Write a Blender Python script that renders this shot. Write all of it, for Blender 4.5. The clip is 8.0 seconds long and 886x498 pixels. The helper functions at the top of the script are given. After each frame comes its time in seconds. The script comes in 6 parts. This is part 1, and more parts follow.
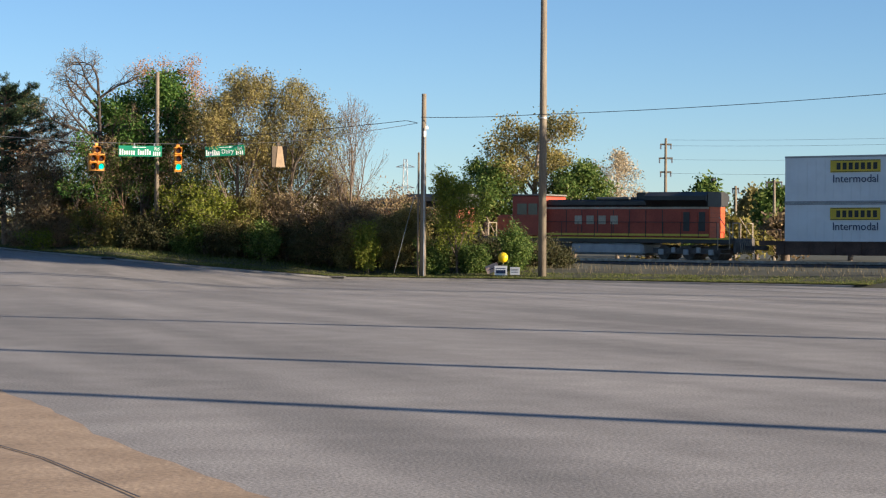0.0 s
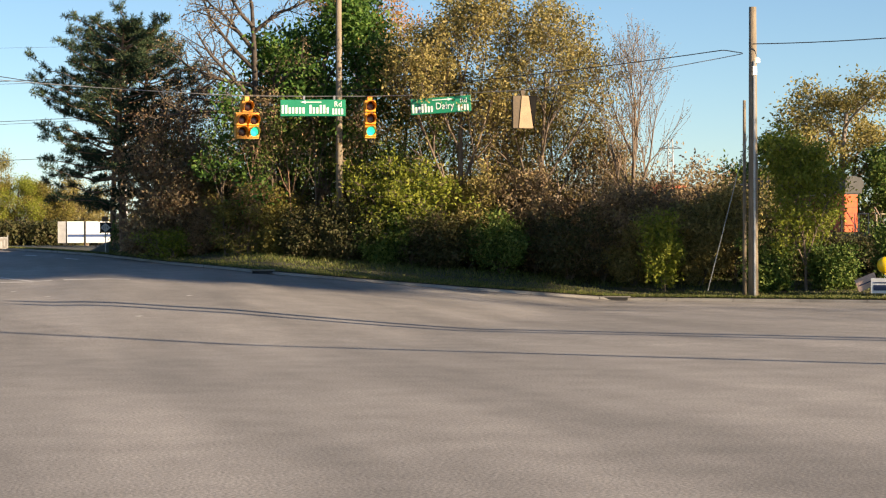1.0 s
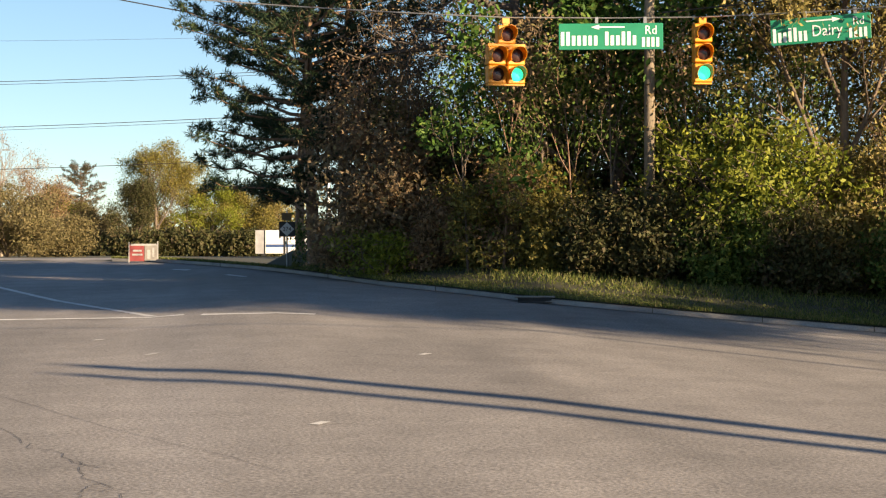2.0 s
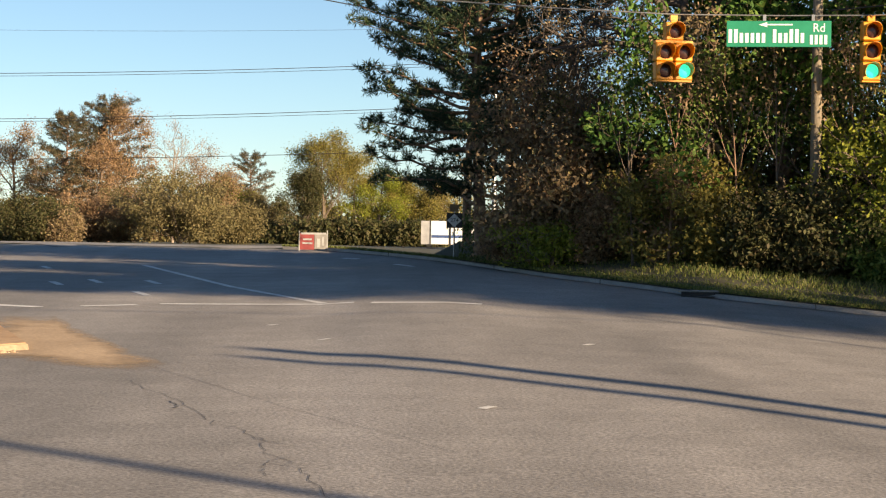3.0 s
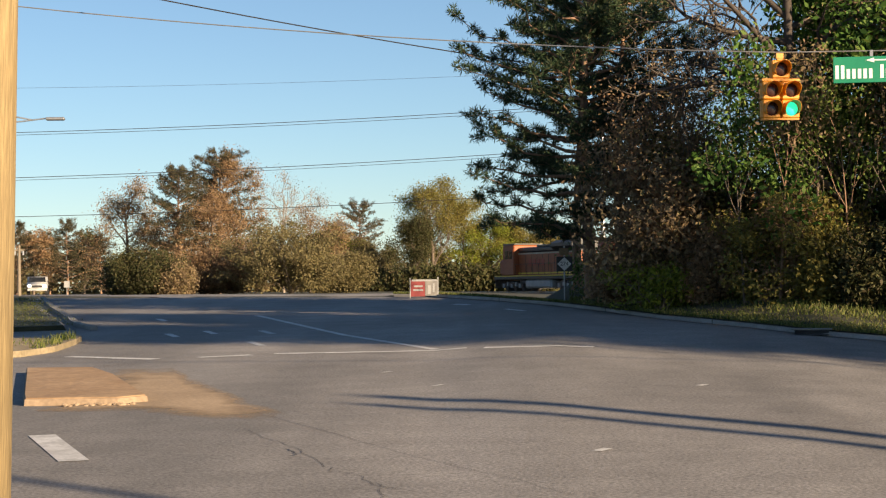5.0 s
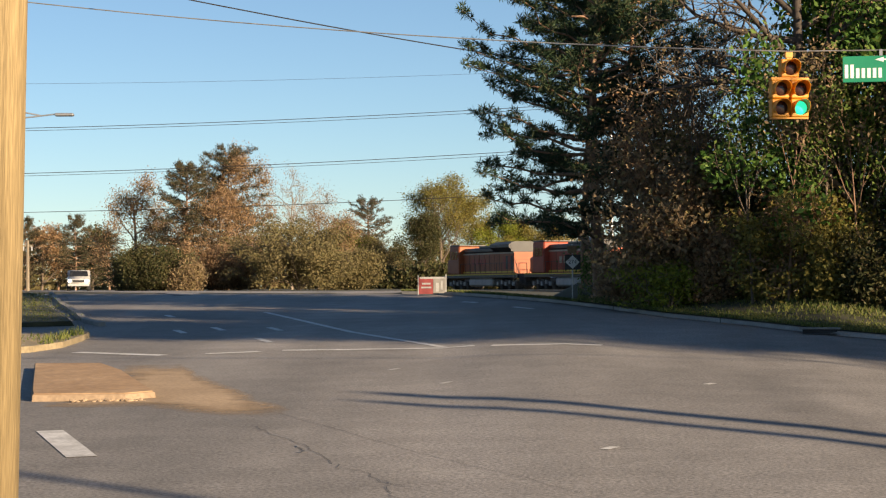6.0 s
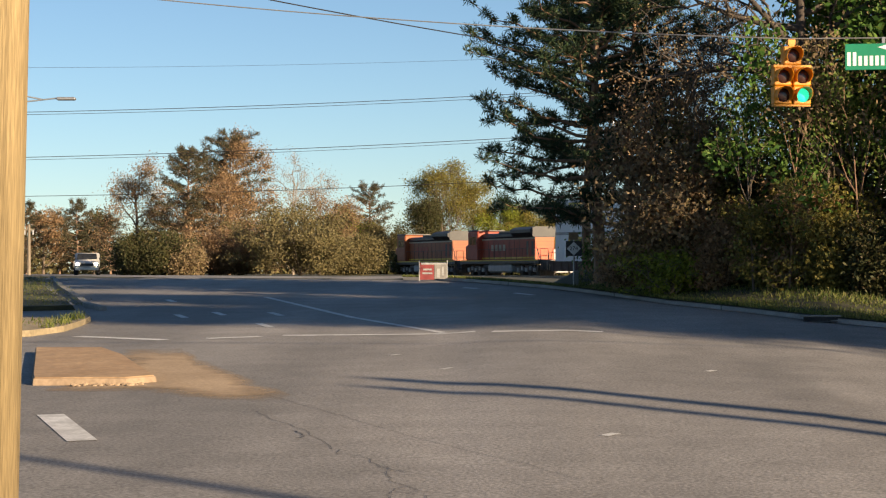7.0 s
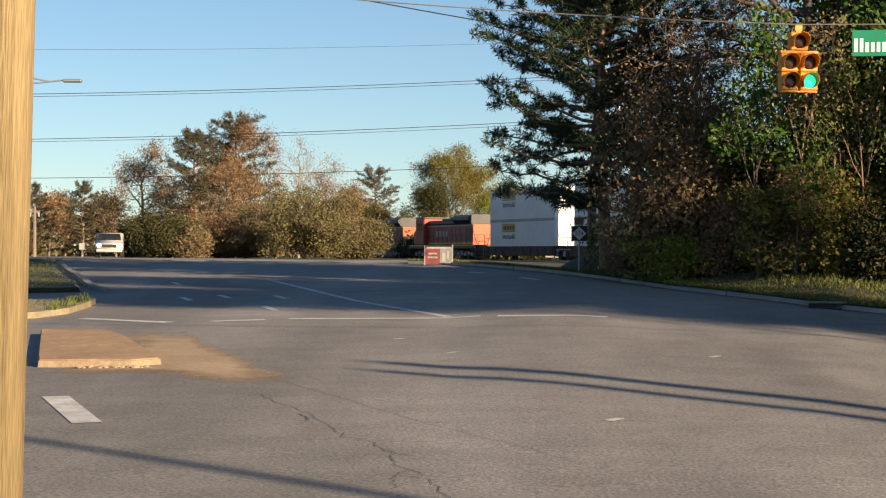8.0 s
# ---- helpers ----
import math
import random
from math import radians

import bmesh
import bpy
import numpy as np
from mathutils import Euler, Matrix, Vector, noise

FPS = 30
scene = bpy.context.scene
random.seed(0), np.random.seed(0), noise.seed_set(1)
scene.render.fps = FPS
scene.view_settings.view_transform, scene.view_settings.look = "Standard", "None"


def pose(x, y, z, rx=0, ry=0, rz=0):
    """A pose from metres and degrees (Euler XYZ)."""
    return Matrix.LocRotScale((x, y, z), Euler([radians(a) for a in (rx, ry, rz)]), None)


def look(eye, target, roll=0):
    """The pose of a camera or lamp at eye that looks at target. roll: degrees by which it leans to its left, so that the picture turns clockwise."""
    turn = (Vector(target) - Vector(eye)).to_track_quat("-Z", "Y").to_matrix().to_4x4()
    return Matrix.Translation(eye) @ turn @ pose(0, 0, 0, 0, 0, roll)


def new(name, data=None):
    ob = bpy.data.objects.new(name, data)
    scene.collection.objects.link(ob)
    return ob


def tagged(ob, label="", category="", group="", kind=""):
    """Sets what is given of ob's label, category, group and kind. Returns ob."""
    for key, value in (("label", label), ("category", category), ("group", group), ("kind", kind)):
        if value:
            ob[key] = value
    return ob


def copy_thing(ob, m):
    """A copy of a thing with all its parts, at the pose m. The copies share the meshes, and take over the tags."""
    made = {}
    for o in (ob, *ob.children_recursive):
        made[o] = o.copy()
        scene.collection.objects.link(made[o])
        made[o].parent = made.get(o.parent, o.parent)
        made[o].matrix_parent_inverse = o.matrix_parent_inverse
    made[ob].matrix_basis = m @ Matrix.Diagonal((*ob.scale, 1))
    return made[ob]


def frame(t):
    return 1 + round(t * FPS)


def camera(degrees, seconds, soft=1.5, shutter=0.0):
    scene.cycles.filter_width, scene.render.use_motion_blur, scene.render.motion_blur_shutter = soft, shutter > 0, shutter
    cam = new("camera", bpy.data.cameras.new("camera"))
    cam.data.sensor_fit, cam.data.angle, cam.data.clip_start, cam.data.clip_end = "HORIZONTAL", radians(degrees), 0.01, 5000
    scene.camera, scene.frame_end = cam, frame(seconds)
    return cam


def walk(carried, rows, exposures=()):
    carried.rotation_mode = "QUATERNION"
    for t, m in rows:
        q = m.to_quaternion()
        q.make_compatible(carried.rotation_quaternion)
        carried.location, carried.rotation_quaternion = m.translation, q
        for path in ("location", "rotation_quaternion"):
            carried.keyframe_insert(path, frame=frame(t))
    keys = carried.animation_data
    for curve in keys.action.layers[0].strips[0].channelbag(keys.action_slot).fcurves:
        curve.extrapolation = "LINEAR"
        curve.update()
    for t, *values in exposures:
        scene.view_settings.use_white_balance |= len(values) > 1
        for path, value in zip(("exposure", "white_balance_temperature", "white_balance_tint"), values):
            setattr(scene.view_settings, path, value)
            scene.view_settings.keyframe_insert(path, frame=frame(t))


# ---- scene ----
LENS = 2 * math.degrees(math.atan(784 / 3570))
cam = camera(LENS, 8.0, soft=1.2)
# seconds, x, y, z, yaw, pitch, roll: a run-up along the crossing road, then a long hold
ROWS = [
    (0.0, -10.774, -54.116, 1.651, -20.48, -0.237, -0.313),
    (0.5, -5.886, -36.945, 1.633, -17.50, -0.334, 0.167),
    (1.0, -2.270, -22.241, 1.664, -13.99, -0.242, 0.309),
    (1.5, -0.366, -9.396, 1.593, -10.80, 0.079, 0.080),
    (2.0, 0.12, 0.80, 1.60, -8.20, 0.125, 0.130),
    (2.2, 0.12, 0.80, 1.60, -6.80, 0.095, 0.050),
    (3.3, 0.0, 0.0, 1.60, -2.95, -0.165, -0.740),
    (3.5, 0.0, 0.0, 1.60, -2.60, -0.055, -0.470),
    (4.0, 0.0, 0.0, 1.60, -1.74, 0.355, 0.140),
    (4.5, 0.0, 0.0, 1.60, -0.94, 0.815, 0.540),
    (5.0, 0.0, 0.0, 1.60, -0.41, 1.145, 0.550),
    (6.5, 0.0, 0.0, 1.60, -0.16, 0.925, 0.170),
    (7.0, 0.0, 0.0, 1.60, -0.15, 0.675, 0.010),
    (7.5, 0.0, 0.0, 1.60, -0.13, 0.435, -0.120),
    (8.0, 0.0, 0.0, 1.60, 0.0, 0.225, -0.310),
]
walk(cam, [(t, pose(x, y, z, 90 + pitch, roll, yaw)) for t, x, y, z, yaw, pitch, roll in ROWS],
     exposures=[(0.0, 1.22, 6250, 10), (0.6, 1.35, 6800, 10), (1.2, 1.5, 7500, 11), (2.2, 1.45, 7700, 11), (4.5, 1.14, 7450, 11), (8.0, 1.07, 7350, 10)])

# ---- light: clear sky, low sun from the right and behind ----
SUN_AZ, SUN_EL = 136.0, 16.0
sun_way = Vector((math.sin(radians(SUN_AZ)) * math.cos(radians(SUN_EL)), math.cos(radians(SUN_AZ)) * math.cos(radians(SUN_EL)), math.sin(radians(SUN_EL))))
sun_data = bpy.data.lights.new("sun", "SUN")
sun_data.energy, sun_data.angle, sun_data.color = 5.0, radians(0.35), (1.0, 0.82, 0.62)
sun = new("sun", sun_data)
sun.matrix_world = look(sun_way * 300, (0, 0, 0))
world = bpy.data.worlds.new("sky")
scene.world = world
world.use_nodes = True
wn = world.node_tree.nodes
sky = wn.new("ShaderNodeTexSky")
sky.sky_type, sky.sun_disc = "NISHITA", False
sky.sun_elevation, sky.sun_rotation = radians(SUN_EL), radians(SUN_AZ)
sky.air_density, sky.dust_density, sky.ozone_density = 0.8, 0.05, 4.0
wn["Background"].inputs["Strength"].default_value = 0.062
world.node_tree.links.new(sky.outputs[0], wn["Background"].inputs[0])
# ---- materials ----
def shader(name, rough=0.7, metal=0.0):
    m = bpy.data.materials.new(name)
    m.use_nodes = True
    b = m.node_tree.nodes["Principled BSDF"]
    b.inputs["Roughness"].default_value, b.inputs["Metallic"].default_value = rough, metal
    return m, m.node_tree.nodes, m.node_tree.links, b


def noisy(name, c1, c2, scale=4.0, rough=0.7, metal=0.0, bump=0.0, fine=40.0, stretch=(1, 1, 1), c3=None, stain=0.6):
    """A surface of two colours mixed by noise at two scales, with a fine relief."""
    m, n, l, b = shader(name, rough, metal)
    co, mp = n.new("ShaderNodeTexCoord"), n.new("ShaderNodeMapping")
    mp.inputs["Scale"].default_value = stretch
    l.new(co.outputs["Object"], mp.inputs[0])
    big, small = n.new("ShaderNodeTexNoise"), n.new("ShaderNodeTexNoise")
    big.inputs["Scale"].default_value, small.inputs["Scale"].default_value = scale, fine
    big.inputs["Detail"].default_value, small.inputs["Detail"].default_value = 5, 3
    l.new(mp.outputs[0], big.inputs[0]), l.new(mp.outputs[0], small.inputs[0])
    r = n.new("ShaderNodeValToRGB")
    r.color_ramp.elements[0].position, r.color_ramp.elements[1].position = 0.3, 0.7
    r.color_ramp.elements[0].color, r.color_ramp.elements[1].color = (*c1, 1), (*c2, 1)
    l.new(big.outputs[0], r.inputs[0])
    mix = n.new("ShaderNodeMix")
    mix.data_type, mix.blend_type = "RGBA", "MULTIPLY"
    mix.inputs[0].default_value = stain
    gr = n.new("ShaderNodeValToRGB")
    gr.color_ramp.elements[0].position, gr.color_ramp.elements[1].position = 0.25, 0.75
    gr.color_ramp.elements[0].color, gr.color_ramp.elements[1].color = (0.55, 0.55, 0.55, 1), (1.25, 1.25, 1.25, 1)
    l.new(small.outputs[0], gr.inputs[0])
    l.new(r.outputs[0], mix.inputs[6]), l.new(gr.outputs[0], mix.inputs[7])
    l.new(mix.outputs[2], b.inputs["Base Color"])
    if bump:
        bp = n.new("ShaderNodeBump")
        bp.inputs["Strength"].default_value, bp.inputs["Distance"].default_value = bump, 0.02
        l.new(small.outputs[0], bp.inputs["Height"]), l.new(bp.outputs[0], b.inputs["Normal"])
    return m


def leafy(name, colors, clear=0.35):
    """Leaves: each one takes its own colour; light comes through them."""
    m, n, l, b = shader(name, 0.6)
    g, r = n.new("ShaderNodeNewGeometry"), n.new("ShaderNodeValToRGB")
    e = r.color_ramp.elements
    while len(e) < len(colors):
        e.new(0.5)
    for i, c in enumerate(colors):
        e[i].position, e[i].color = i / (len(colors) - 1), (*c, 1)
    l.new(g.outputs["Random Per Island"], r.inputs[0])
    l.new(r.outputs[0], b.inputs["Base Color"])
    b.inputs["Specular IOR Level"].default_value = 0.2
    tr, mx = n.new("ShaderNodeBsdfTranslucent"), n.new("ShaderNodeMixShader")
    mx.inputs[0].default_value = clear
    l.new(r.outputs[0], tr.inputs[0])
    l.new(b.outputs[0], mx.inputs[1]), l.new(tr.outputs[0], mx.inputs[2])
    l.new(mx.outputs[0], n["Material Output"].inputs[0])
    return m


def glow(name, color, strength):
    m, n, l, b = shader(name, 0.3)
    b.inputs["Base Color"].default_value = (*color, 1)
    b.inputs["Emission Color"].default_value = (*color, 1)
    b.inputs["Emission Strength"].default_value = strength
    return m


def asphalt_material():
    m, n, l, b = shader("asphalt", 0.85)
    co = n.new("ShaderNodeTexCoord")
    big, mid, grit, lane = (n.new("ShaderNodeTexNoise") for _ in range(4))
    mp = n.new("ShaderNodeMapping")
    mp.inputs["Scale"].default_value = (1.0, 0.10, 1.0)
    mp.inputs["Rotation"].default_value = (0, 0, radians(66))
    l.new(co.outputs["Object"], mp.inputs[0])
    for t, s, d in ((big, 0.10, 4), (mid, 1.3, 5), (grit, 34.0, 4), (lane, 0.5, 3)):
        t.inputs["Scale"].default_value, t.inputs["Detail"].default_value = s, d
        l.new(mp.outputs[0] if t is lane else co.outputs["Object"], t.inputs[0])
    r = n.new("ShaderNodeValToRGB")
    r.color_ramp.elements[0].position, r.color_ramp.elements[1].position = 0.36, 0.64
    r.color_ramp.elements[0].color, r.color_ramp.elements[1].color = (0.186, 0.174, 0.160, 1), (0.280, 0.261, 0.240, 1)
    l.new(lane.outputs[0], r.inputs[0])
    last = r.outputs[0]
    for t, lo, hi, f in ((big, 0.80, 1.15, 1.0), (mid, 0.86, 1.10, 1.0), (grit, 0.55, 1.36, 1.0)):
        g, mx = n.new("ShaderNodeValToRGB"), n.new("ShaderNodeMix")
        g.color_ramp.elements[0].position, g.color_ramp.elements[1].position = 0.3, 0.7
        g.color_ramp.elements[0].color, g.color_ramp.elements[1].color = (lo, lo, lo, 1), (hi, hi, hi, 1)
        mx.data_type, mx.blend_type = "RGBA", "MULTIPLY"
        mx.inputs[0].default_value = f
        l.new(t.outputs[0], g.inputs[0]), l.new(last, mx.inputs[6]), l.new(g.outputs[0], mx.inputs[7])
        last = mx.outputs[2]
    l.new(last, b.inputs["Base Color"])
    bp = n.new("ShaderNodeBump")
    bp.inputs["Strength"].default_value, bp.inputs["Distance"].default_value = 0.5, 0.01
    l.new(grit.outputs[0], bp.inputs["Height"]), l.new(bp.outputs[0], b.inputs["Normal"])
    return m


M_ASPHALT = asphalt_material()
M_CONCRETE = noisy("concrete", (0.17, 0.16, 0.145), (0.28, 0.265, 0.24), 1.2, 0.85, bump=0.2, fine=30)
M_KERBSOIL = noisy("soiled_concrete", (0.27, 0.19, 0.12), (0.40, 0.29, 0.19), 1.5, 0.9, bump=0.3, fine=20)
M_SAND = noisy("sandy_soil", (0.32, 0.195, 0.10), (0.50, 0.33, 0.185), 1.1, 0.95, bump=0.8, fine=9)
# Soil set near black: the shade on the verge is put into its colour
M_GROUND = noisy("shade_dark_soil", (0.025, 0.028, 0.012), (0.07, 0.065, 0.035), 0.5, 0.95, bump=0.3, fine=12)
M_GRASS = leafy("grass", [(0.045, 0.075, 0.016), (0.10, 0.125, 0.03), (0.17, 0.185, 0.05), (0.18, 0.155, 0.075)], 0.3)
M_DRYGRASS = leafy("dry_grass", [(0.12, 0.10, 0.06), (0.22, 0.18, 0.11), (0.09, 0.08, 0.05)], 0.3)
M_PAINT = noisy("road_paint", (0.45, 0.44, 0.41), (0.72, 0.71, 0.68), 3, 0.7, fine=25)
M_TAR = noisy("tar", (0.02, 0.02, 0.02), (0.04, 0.04, 0.04), 3, 0.6)
M_DARK = noisy("dark_void", (0.008, 0.008, 0.008), (0.02, 0.02, 0.02), 3, 0.8)
M_BARK = noisy("bark", (0.10, 0.075, 0.055), (0.20, 0.15, 0.11), 5, 0.9, bump=0.5, fine=18, stretch=(1, 1, 0.3))
M_DARKBARK = noisy("dark_bark", (0.045, 0.036, 0.03), (0.095, 0.075, 0.06), 5, 0.9, bump=0.5, fine=18, stretch=(1, 1, 0.3))
M_PINEBARK = noisy("pine_bark", (0.17, 0.10, 0.062), (0.33, 0.20, 0.125), 5, 0.9, bump=0.5, fine=14, stretch=(1, 1, 0.3))
M_PALEBARK = noisy("pale_bark", (0.22, 0.17, 0.13), (0.36, 0.29, 0.22), 5, 0.9, bump=0.4, fine=18)
M_POLE = noisy("weathered_pole", (0.16, 0.13, 0.095), (0.27, 0.22, 0.155), 3, 0.85, bump=0.4, fine=20, stretch=(6, 6, 0.4))
M_NEWPOLE = noisy("treated_pole", (0.24, 0.175, 0.085), (0.38, 0.28, 0.14), 3, 0.8, bump=0.5, fine=16, stretch=(7, 7, 0.3), stain=0.8)
M_WIRE = noisy("cable", (0.015, 0.015, 0.016), (0.03, 0.03, 0.03), 4, 0.6)
M_STEELWIRE = noisy("span_wire_steel", (0.30, 0.30, 0.29), (0.45, 0.45, 0.43), 4, 0.4, 0.6)
M_STEEL = noisy("galvanised_steel", (0.34, 0.35, 0.35), (0.5, 0.5, 0.5), 4, 0.45, 0.7)
M_SIGNAL = noisy("signal_yellow", (0.62, 0.23, 0.012), (0.74, 0.30, 0.02), 5, 0.45, fine=30, stain=0.3)
M_LENS = noisy("dark_lens", (0.035, 0.014, 0.010), (0.055, 0.02, 0.015), 8, 0.25)
M_VISOR = noisy("hood_shade_brown", (0.05, 0.035, 0.02), (0.09, 0.06, 0.03), 8, 0.7)
M_GREENLIT = glow("green_lens_lit", (0.0, 0.70, 0.42), 0.62)
M_SIGN = noisy("sign_green", (0.005, 0.20, 0.105), (0.01, 0.235, 0.125), 3, 0.45, stain=0.2)
M_WHITE = noisy("white_paint", (0.72, 0.72, 0.70), (0.82, 0.82, 0.80), 3, 0.5, stain=0.25)
M_BLACK = noisy("black_paint", (0.012, 0.012, 0.013), (0.03, 0.03, 0.03), 3, 0.5)
M_TAN = noisy("weathered_tan", (0.22, 0.145, 0.075), (0.30, 0.20, 0.105), 4, 0.6)
M_ORANGE = noisy("loco_orange", (0.50, 0.065, 0.010), (0.64, 0.10, 0.014), 0.8, 0.5, fine=9, stain=0.45)
# Darker than the sunlit end's orange: the side's shade is in the paint
M_MAROON = noisy("loco_shaded_red", (0.28, 0.032, 0.012), (0.42, 0.062, 0.024), 0.7, 0.55, fine=8, stain=0.5)
M_PUMPKIN = noisy("loco_pumpkin", (0.27, 0.062, 0.014), (0.36, 0.09, 0.02), 0.7, 0.55, fine=8, stain=0.5)
M_LOCOBLACK = noisy("loco_black", (0.012, 0.012, 0.013), (0.035, 0.034, 0.03), 0.9, 0.5, fine=8)
M_GREYROOF = noisy("loco_grey_roof", (0.14, 0.13, 0.11), (0.24, 0.22, 0.19), 0.9, 0.6, fine=8)
M_CREAM = noisy("loco_cream", (0.36, 0.29, 0.20), (0.50, 0.42, 0.31), 0.9, 0.6, fine=8)
M_YELLOW = noisy("safety_yellow", (0.65, 0.45, 0.03), (0.75, 0.52, 0.05), 2, 0.5)
M_TANK = noisy("fuel_tank_grey", (0.30, 0.30, 0.30), (0.44, 0.44, 0.43), 1.5, 0.55)
M_TRUCK = noisy("truck_iron", (0.05, 0.045, 0.042), (0.15, 0.13, 0.115), 2.5, 0.8, fine=10)
M_RUST = noisy("well_car_brown", (0.06, 0.03, 0.02), (0.12, 0.065, 0.045), 1.2, 0.75, fine=9)
M_BOX = noisy("container_white", (0.72, 0.72, 0.71), (0.80, 0.80, 0.79), 0.35, 0.5, fine=1.5, stain=0.12)
M_NAVY = noisy("lettering_navy", (0.02, 0.035, 0.09), (0.03, 0.05, 0.12), 2, 0.5)
M_RAIL = noisy("rail_steel", (0.20, 0.15, 0.12), (0.4, 0.36, 0.32), 3, 0.4, 0.7)
# Grey stone darkened so the trackbed's shadow sits in the colour
M_BALLAST = noisy("ballast", (0.04, 0.036, 0.034), (0.13, 0.115, 0.105), 2.5, 0.95, bump=0.8, fine=9)
M_TIE = noisy("sleeper_wood", (0.04, 0.03, 0.025), (0.09, 0.07, 0.055), 3, 0.9)
M_GLASS = noisy("dark_glass", (0.015, 0.017, 0.02), (0.03, 0.033, 0.036), 2, 0.12)
M_SILVER = noisy("car_silver", (0.50, 0.49, 0.46), (0.60, 0.58, 0.55), 2, 0.3, 0.3, stain=0.15)
M_HEAD = glow("headlamp_lit", (1.0, 0.93, 0.75), 9.0)


def scattered_sand():
    """Sand thinly washed over asphalt: full in the middle, breaking up to nothing at its rim."""
    m = noisy("scattered_sand", (0.34, 0.24, 0.145), (0.46, 0.33, 0.205), 1.2, 0.95, bump=0.3, fine=22)
    n, l = m.node_tree.nodes, m.node_tree.links
    co, t, at, add, r = n.new("ShaderNodeTexCoord"), n.new("ShaderNodeTexNoise"), n.new("ShaderNodeAttribute"), n.new("ShaderNodeMath"), n.new("ShaderNodeValToRGB")
    t.inputs["Scale"].default_value, t.inputs["Detail"].default_value, t.inputs["Roughness"].default_value = 0.9, 8, 0.68
    at.attribute_name = "depth"
    r.color_ramp.elements[0].position, r.color_ramp.elements[1].position = 0.50, 0.95
    l.new(co.outputs["Object"], t.inputs[0])
    l.new(t.outputs[0], add.inputs[0]), l.new(at.outputs["Fac"], add.inputs[1])
    l.new(add.outputs[0], r.inputs[0]), l.new(r.outputs[0], n["Principled BSDF"].inputs["Alpha"])
    return m


M_DRIFT = scattered_sand()
M_TYRE = noisy("tyre_rubber", (0.015, 0.015, 0.015), (0.03, 0.03, 0.03), 6, 0.9)
M_WALLWARM = noisy("pale_cladding", (0.55, 0.47, 0.36), (0.66, 0.57, 0.45), 0.6, 0.7, fine=5)
M_ROOFGREY = noisy("roof_grey", (0.16, 0.15, 0.14), (0.25, 0.24, 0.22), 0.6, 0.8, fine=5)
M_BALLOON = noisy("balloon_yellow", (0.85, 0.55, 0.01), (0.9, 0.6, 0.02), 2, 0.35, stain=0.1)
M_PINK = noisy("faded_card", (0.55, 0.38, 0.30), (0.65, 0.46, 0.37), 2, 0.7)
M_BLUE = noisy("stripe_blue", (0.04, 0.08, 0.20), (0.06, 0.11, 0.26), 2, 0.5)
L_PINE = leafy("pine_needles", [(0.014, 0.03, 0.016), (0.025, 0.052, 0.025), (0.048, 0.081, 0.034), (0.086, 0.092, 0.041)], 0.12)
L_FARPINE = leafy("far_pine_needles", [(0.032, 0.036, 0.02), (0.059, 0.059, 0.031), (0.09, 0.079, 0.041), (0.117, 0.09, 0.05)], 0.15)
L_RUSSET = leafy("russet_twigs", [(0.156, 0.098, 0.055), (0.26, 0.163, 0.091), (0.364, 0.227, 0.124), (0.221, 0.163, 0.078)], 0.3)
L_DARK = leafy("dark_leaves", [(0.041, 0.081, 0.016), (0.081, 0.142, 0.03), (0.149, 0.209, 0.047), (0.23, 0.27, 0.074)], 0.35)
L_OLIVE = leafy("olive_leaves", [(0.137, 0.116, 0.038), (0.263, 0.215, 0.074), (0.378, 0.304, 0.116), (0.2, 0.189, 0.053)], 0.35)
L_BRIGHT = leafy("spring_leaves", [(0.11, 0.145, 0.02), (0.20, 0.235, 0.03), (0.30, 0.31, 0.05), (0.15, 0.18, 0.03)], 0.4)
L_BROWN = leafy("budding_twigs", [(0.12, 0.084, 0.05), (0.216, 0.156, 0.09), (0.324, 0.234, 0.132), (0.192, 0.162, 0.066)], 0.3)
L_ORANGE = leafy("orange_buds", [(0.368, 0.172, 0.057), (0.517, 0.265, 0.081), (0.299, 0.161, 0.057)], 0.35)
L_PALE = leafy("pale_buds", [(0.414, 0.333, 0.230), (0.552, 0.460, 0.310), (0.345, 0.299, 0.196)], 0.35)
L_YELLOW = leafy("yellow_green_leaves", [(0.13, 0.115, 0.03), (0.25, 0.20, 0.05), (0.22, 0.195, 0.05), (0.10, 0.105, 0.03)], 0.35)
L_IVY = leafy("ivy_leaves", [(0.026, 0.065, 0.013), (0.052, 0.124, 0.023), (0.098, 0.189, 0.036), (0.169, 0.247, 0.058)], 0.35)
L_DOME = leafy("olive_brown_twigs", [(0.10, 0.085, 0.04), (0.17, 0.14, 0.065), (0.22, 0.178, 0.085), (0.15, 0.14, 0.055)], 0.3)
# Leaf colours darkened to stand for the shade inside the brush
L_SHADE = leafy("shade_dark_leaves", [(0.034, 0.039, 0.016), (0.063, 0.069, 0.025), (0.103, 0.098, 0.039), (0.086, 0.063, 0.034)], 0.3)
# Banner red and white lowered: the shade it stands in is in the colour
M_DULLRED = noisy("shaded_banner_red", (0.17, 0.02, 0.022), (0.24, 0.035, 0.034), 4, 0.6, stain=0.4)
M_DULLWHITE = noisy("dull_white_print", (0.24, 0.24, 0.235), (0.34, 0.34, 0.33), 4, 0.6)
M_DIRT = noisy("dry_dirt_verge", (0.20, 0.16, 0.09), (0.34, 0.27, 0.17), 1.0, 0.95, bump=0.4, fine=14)
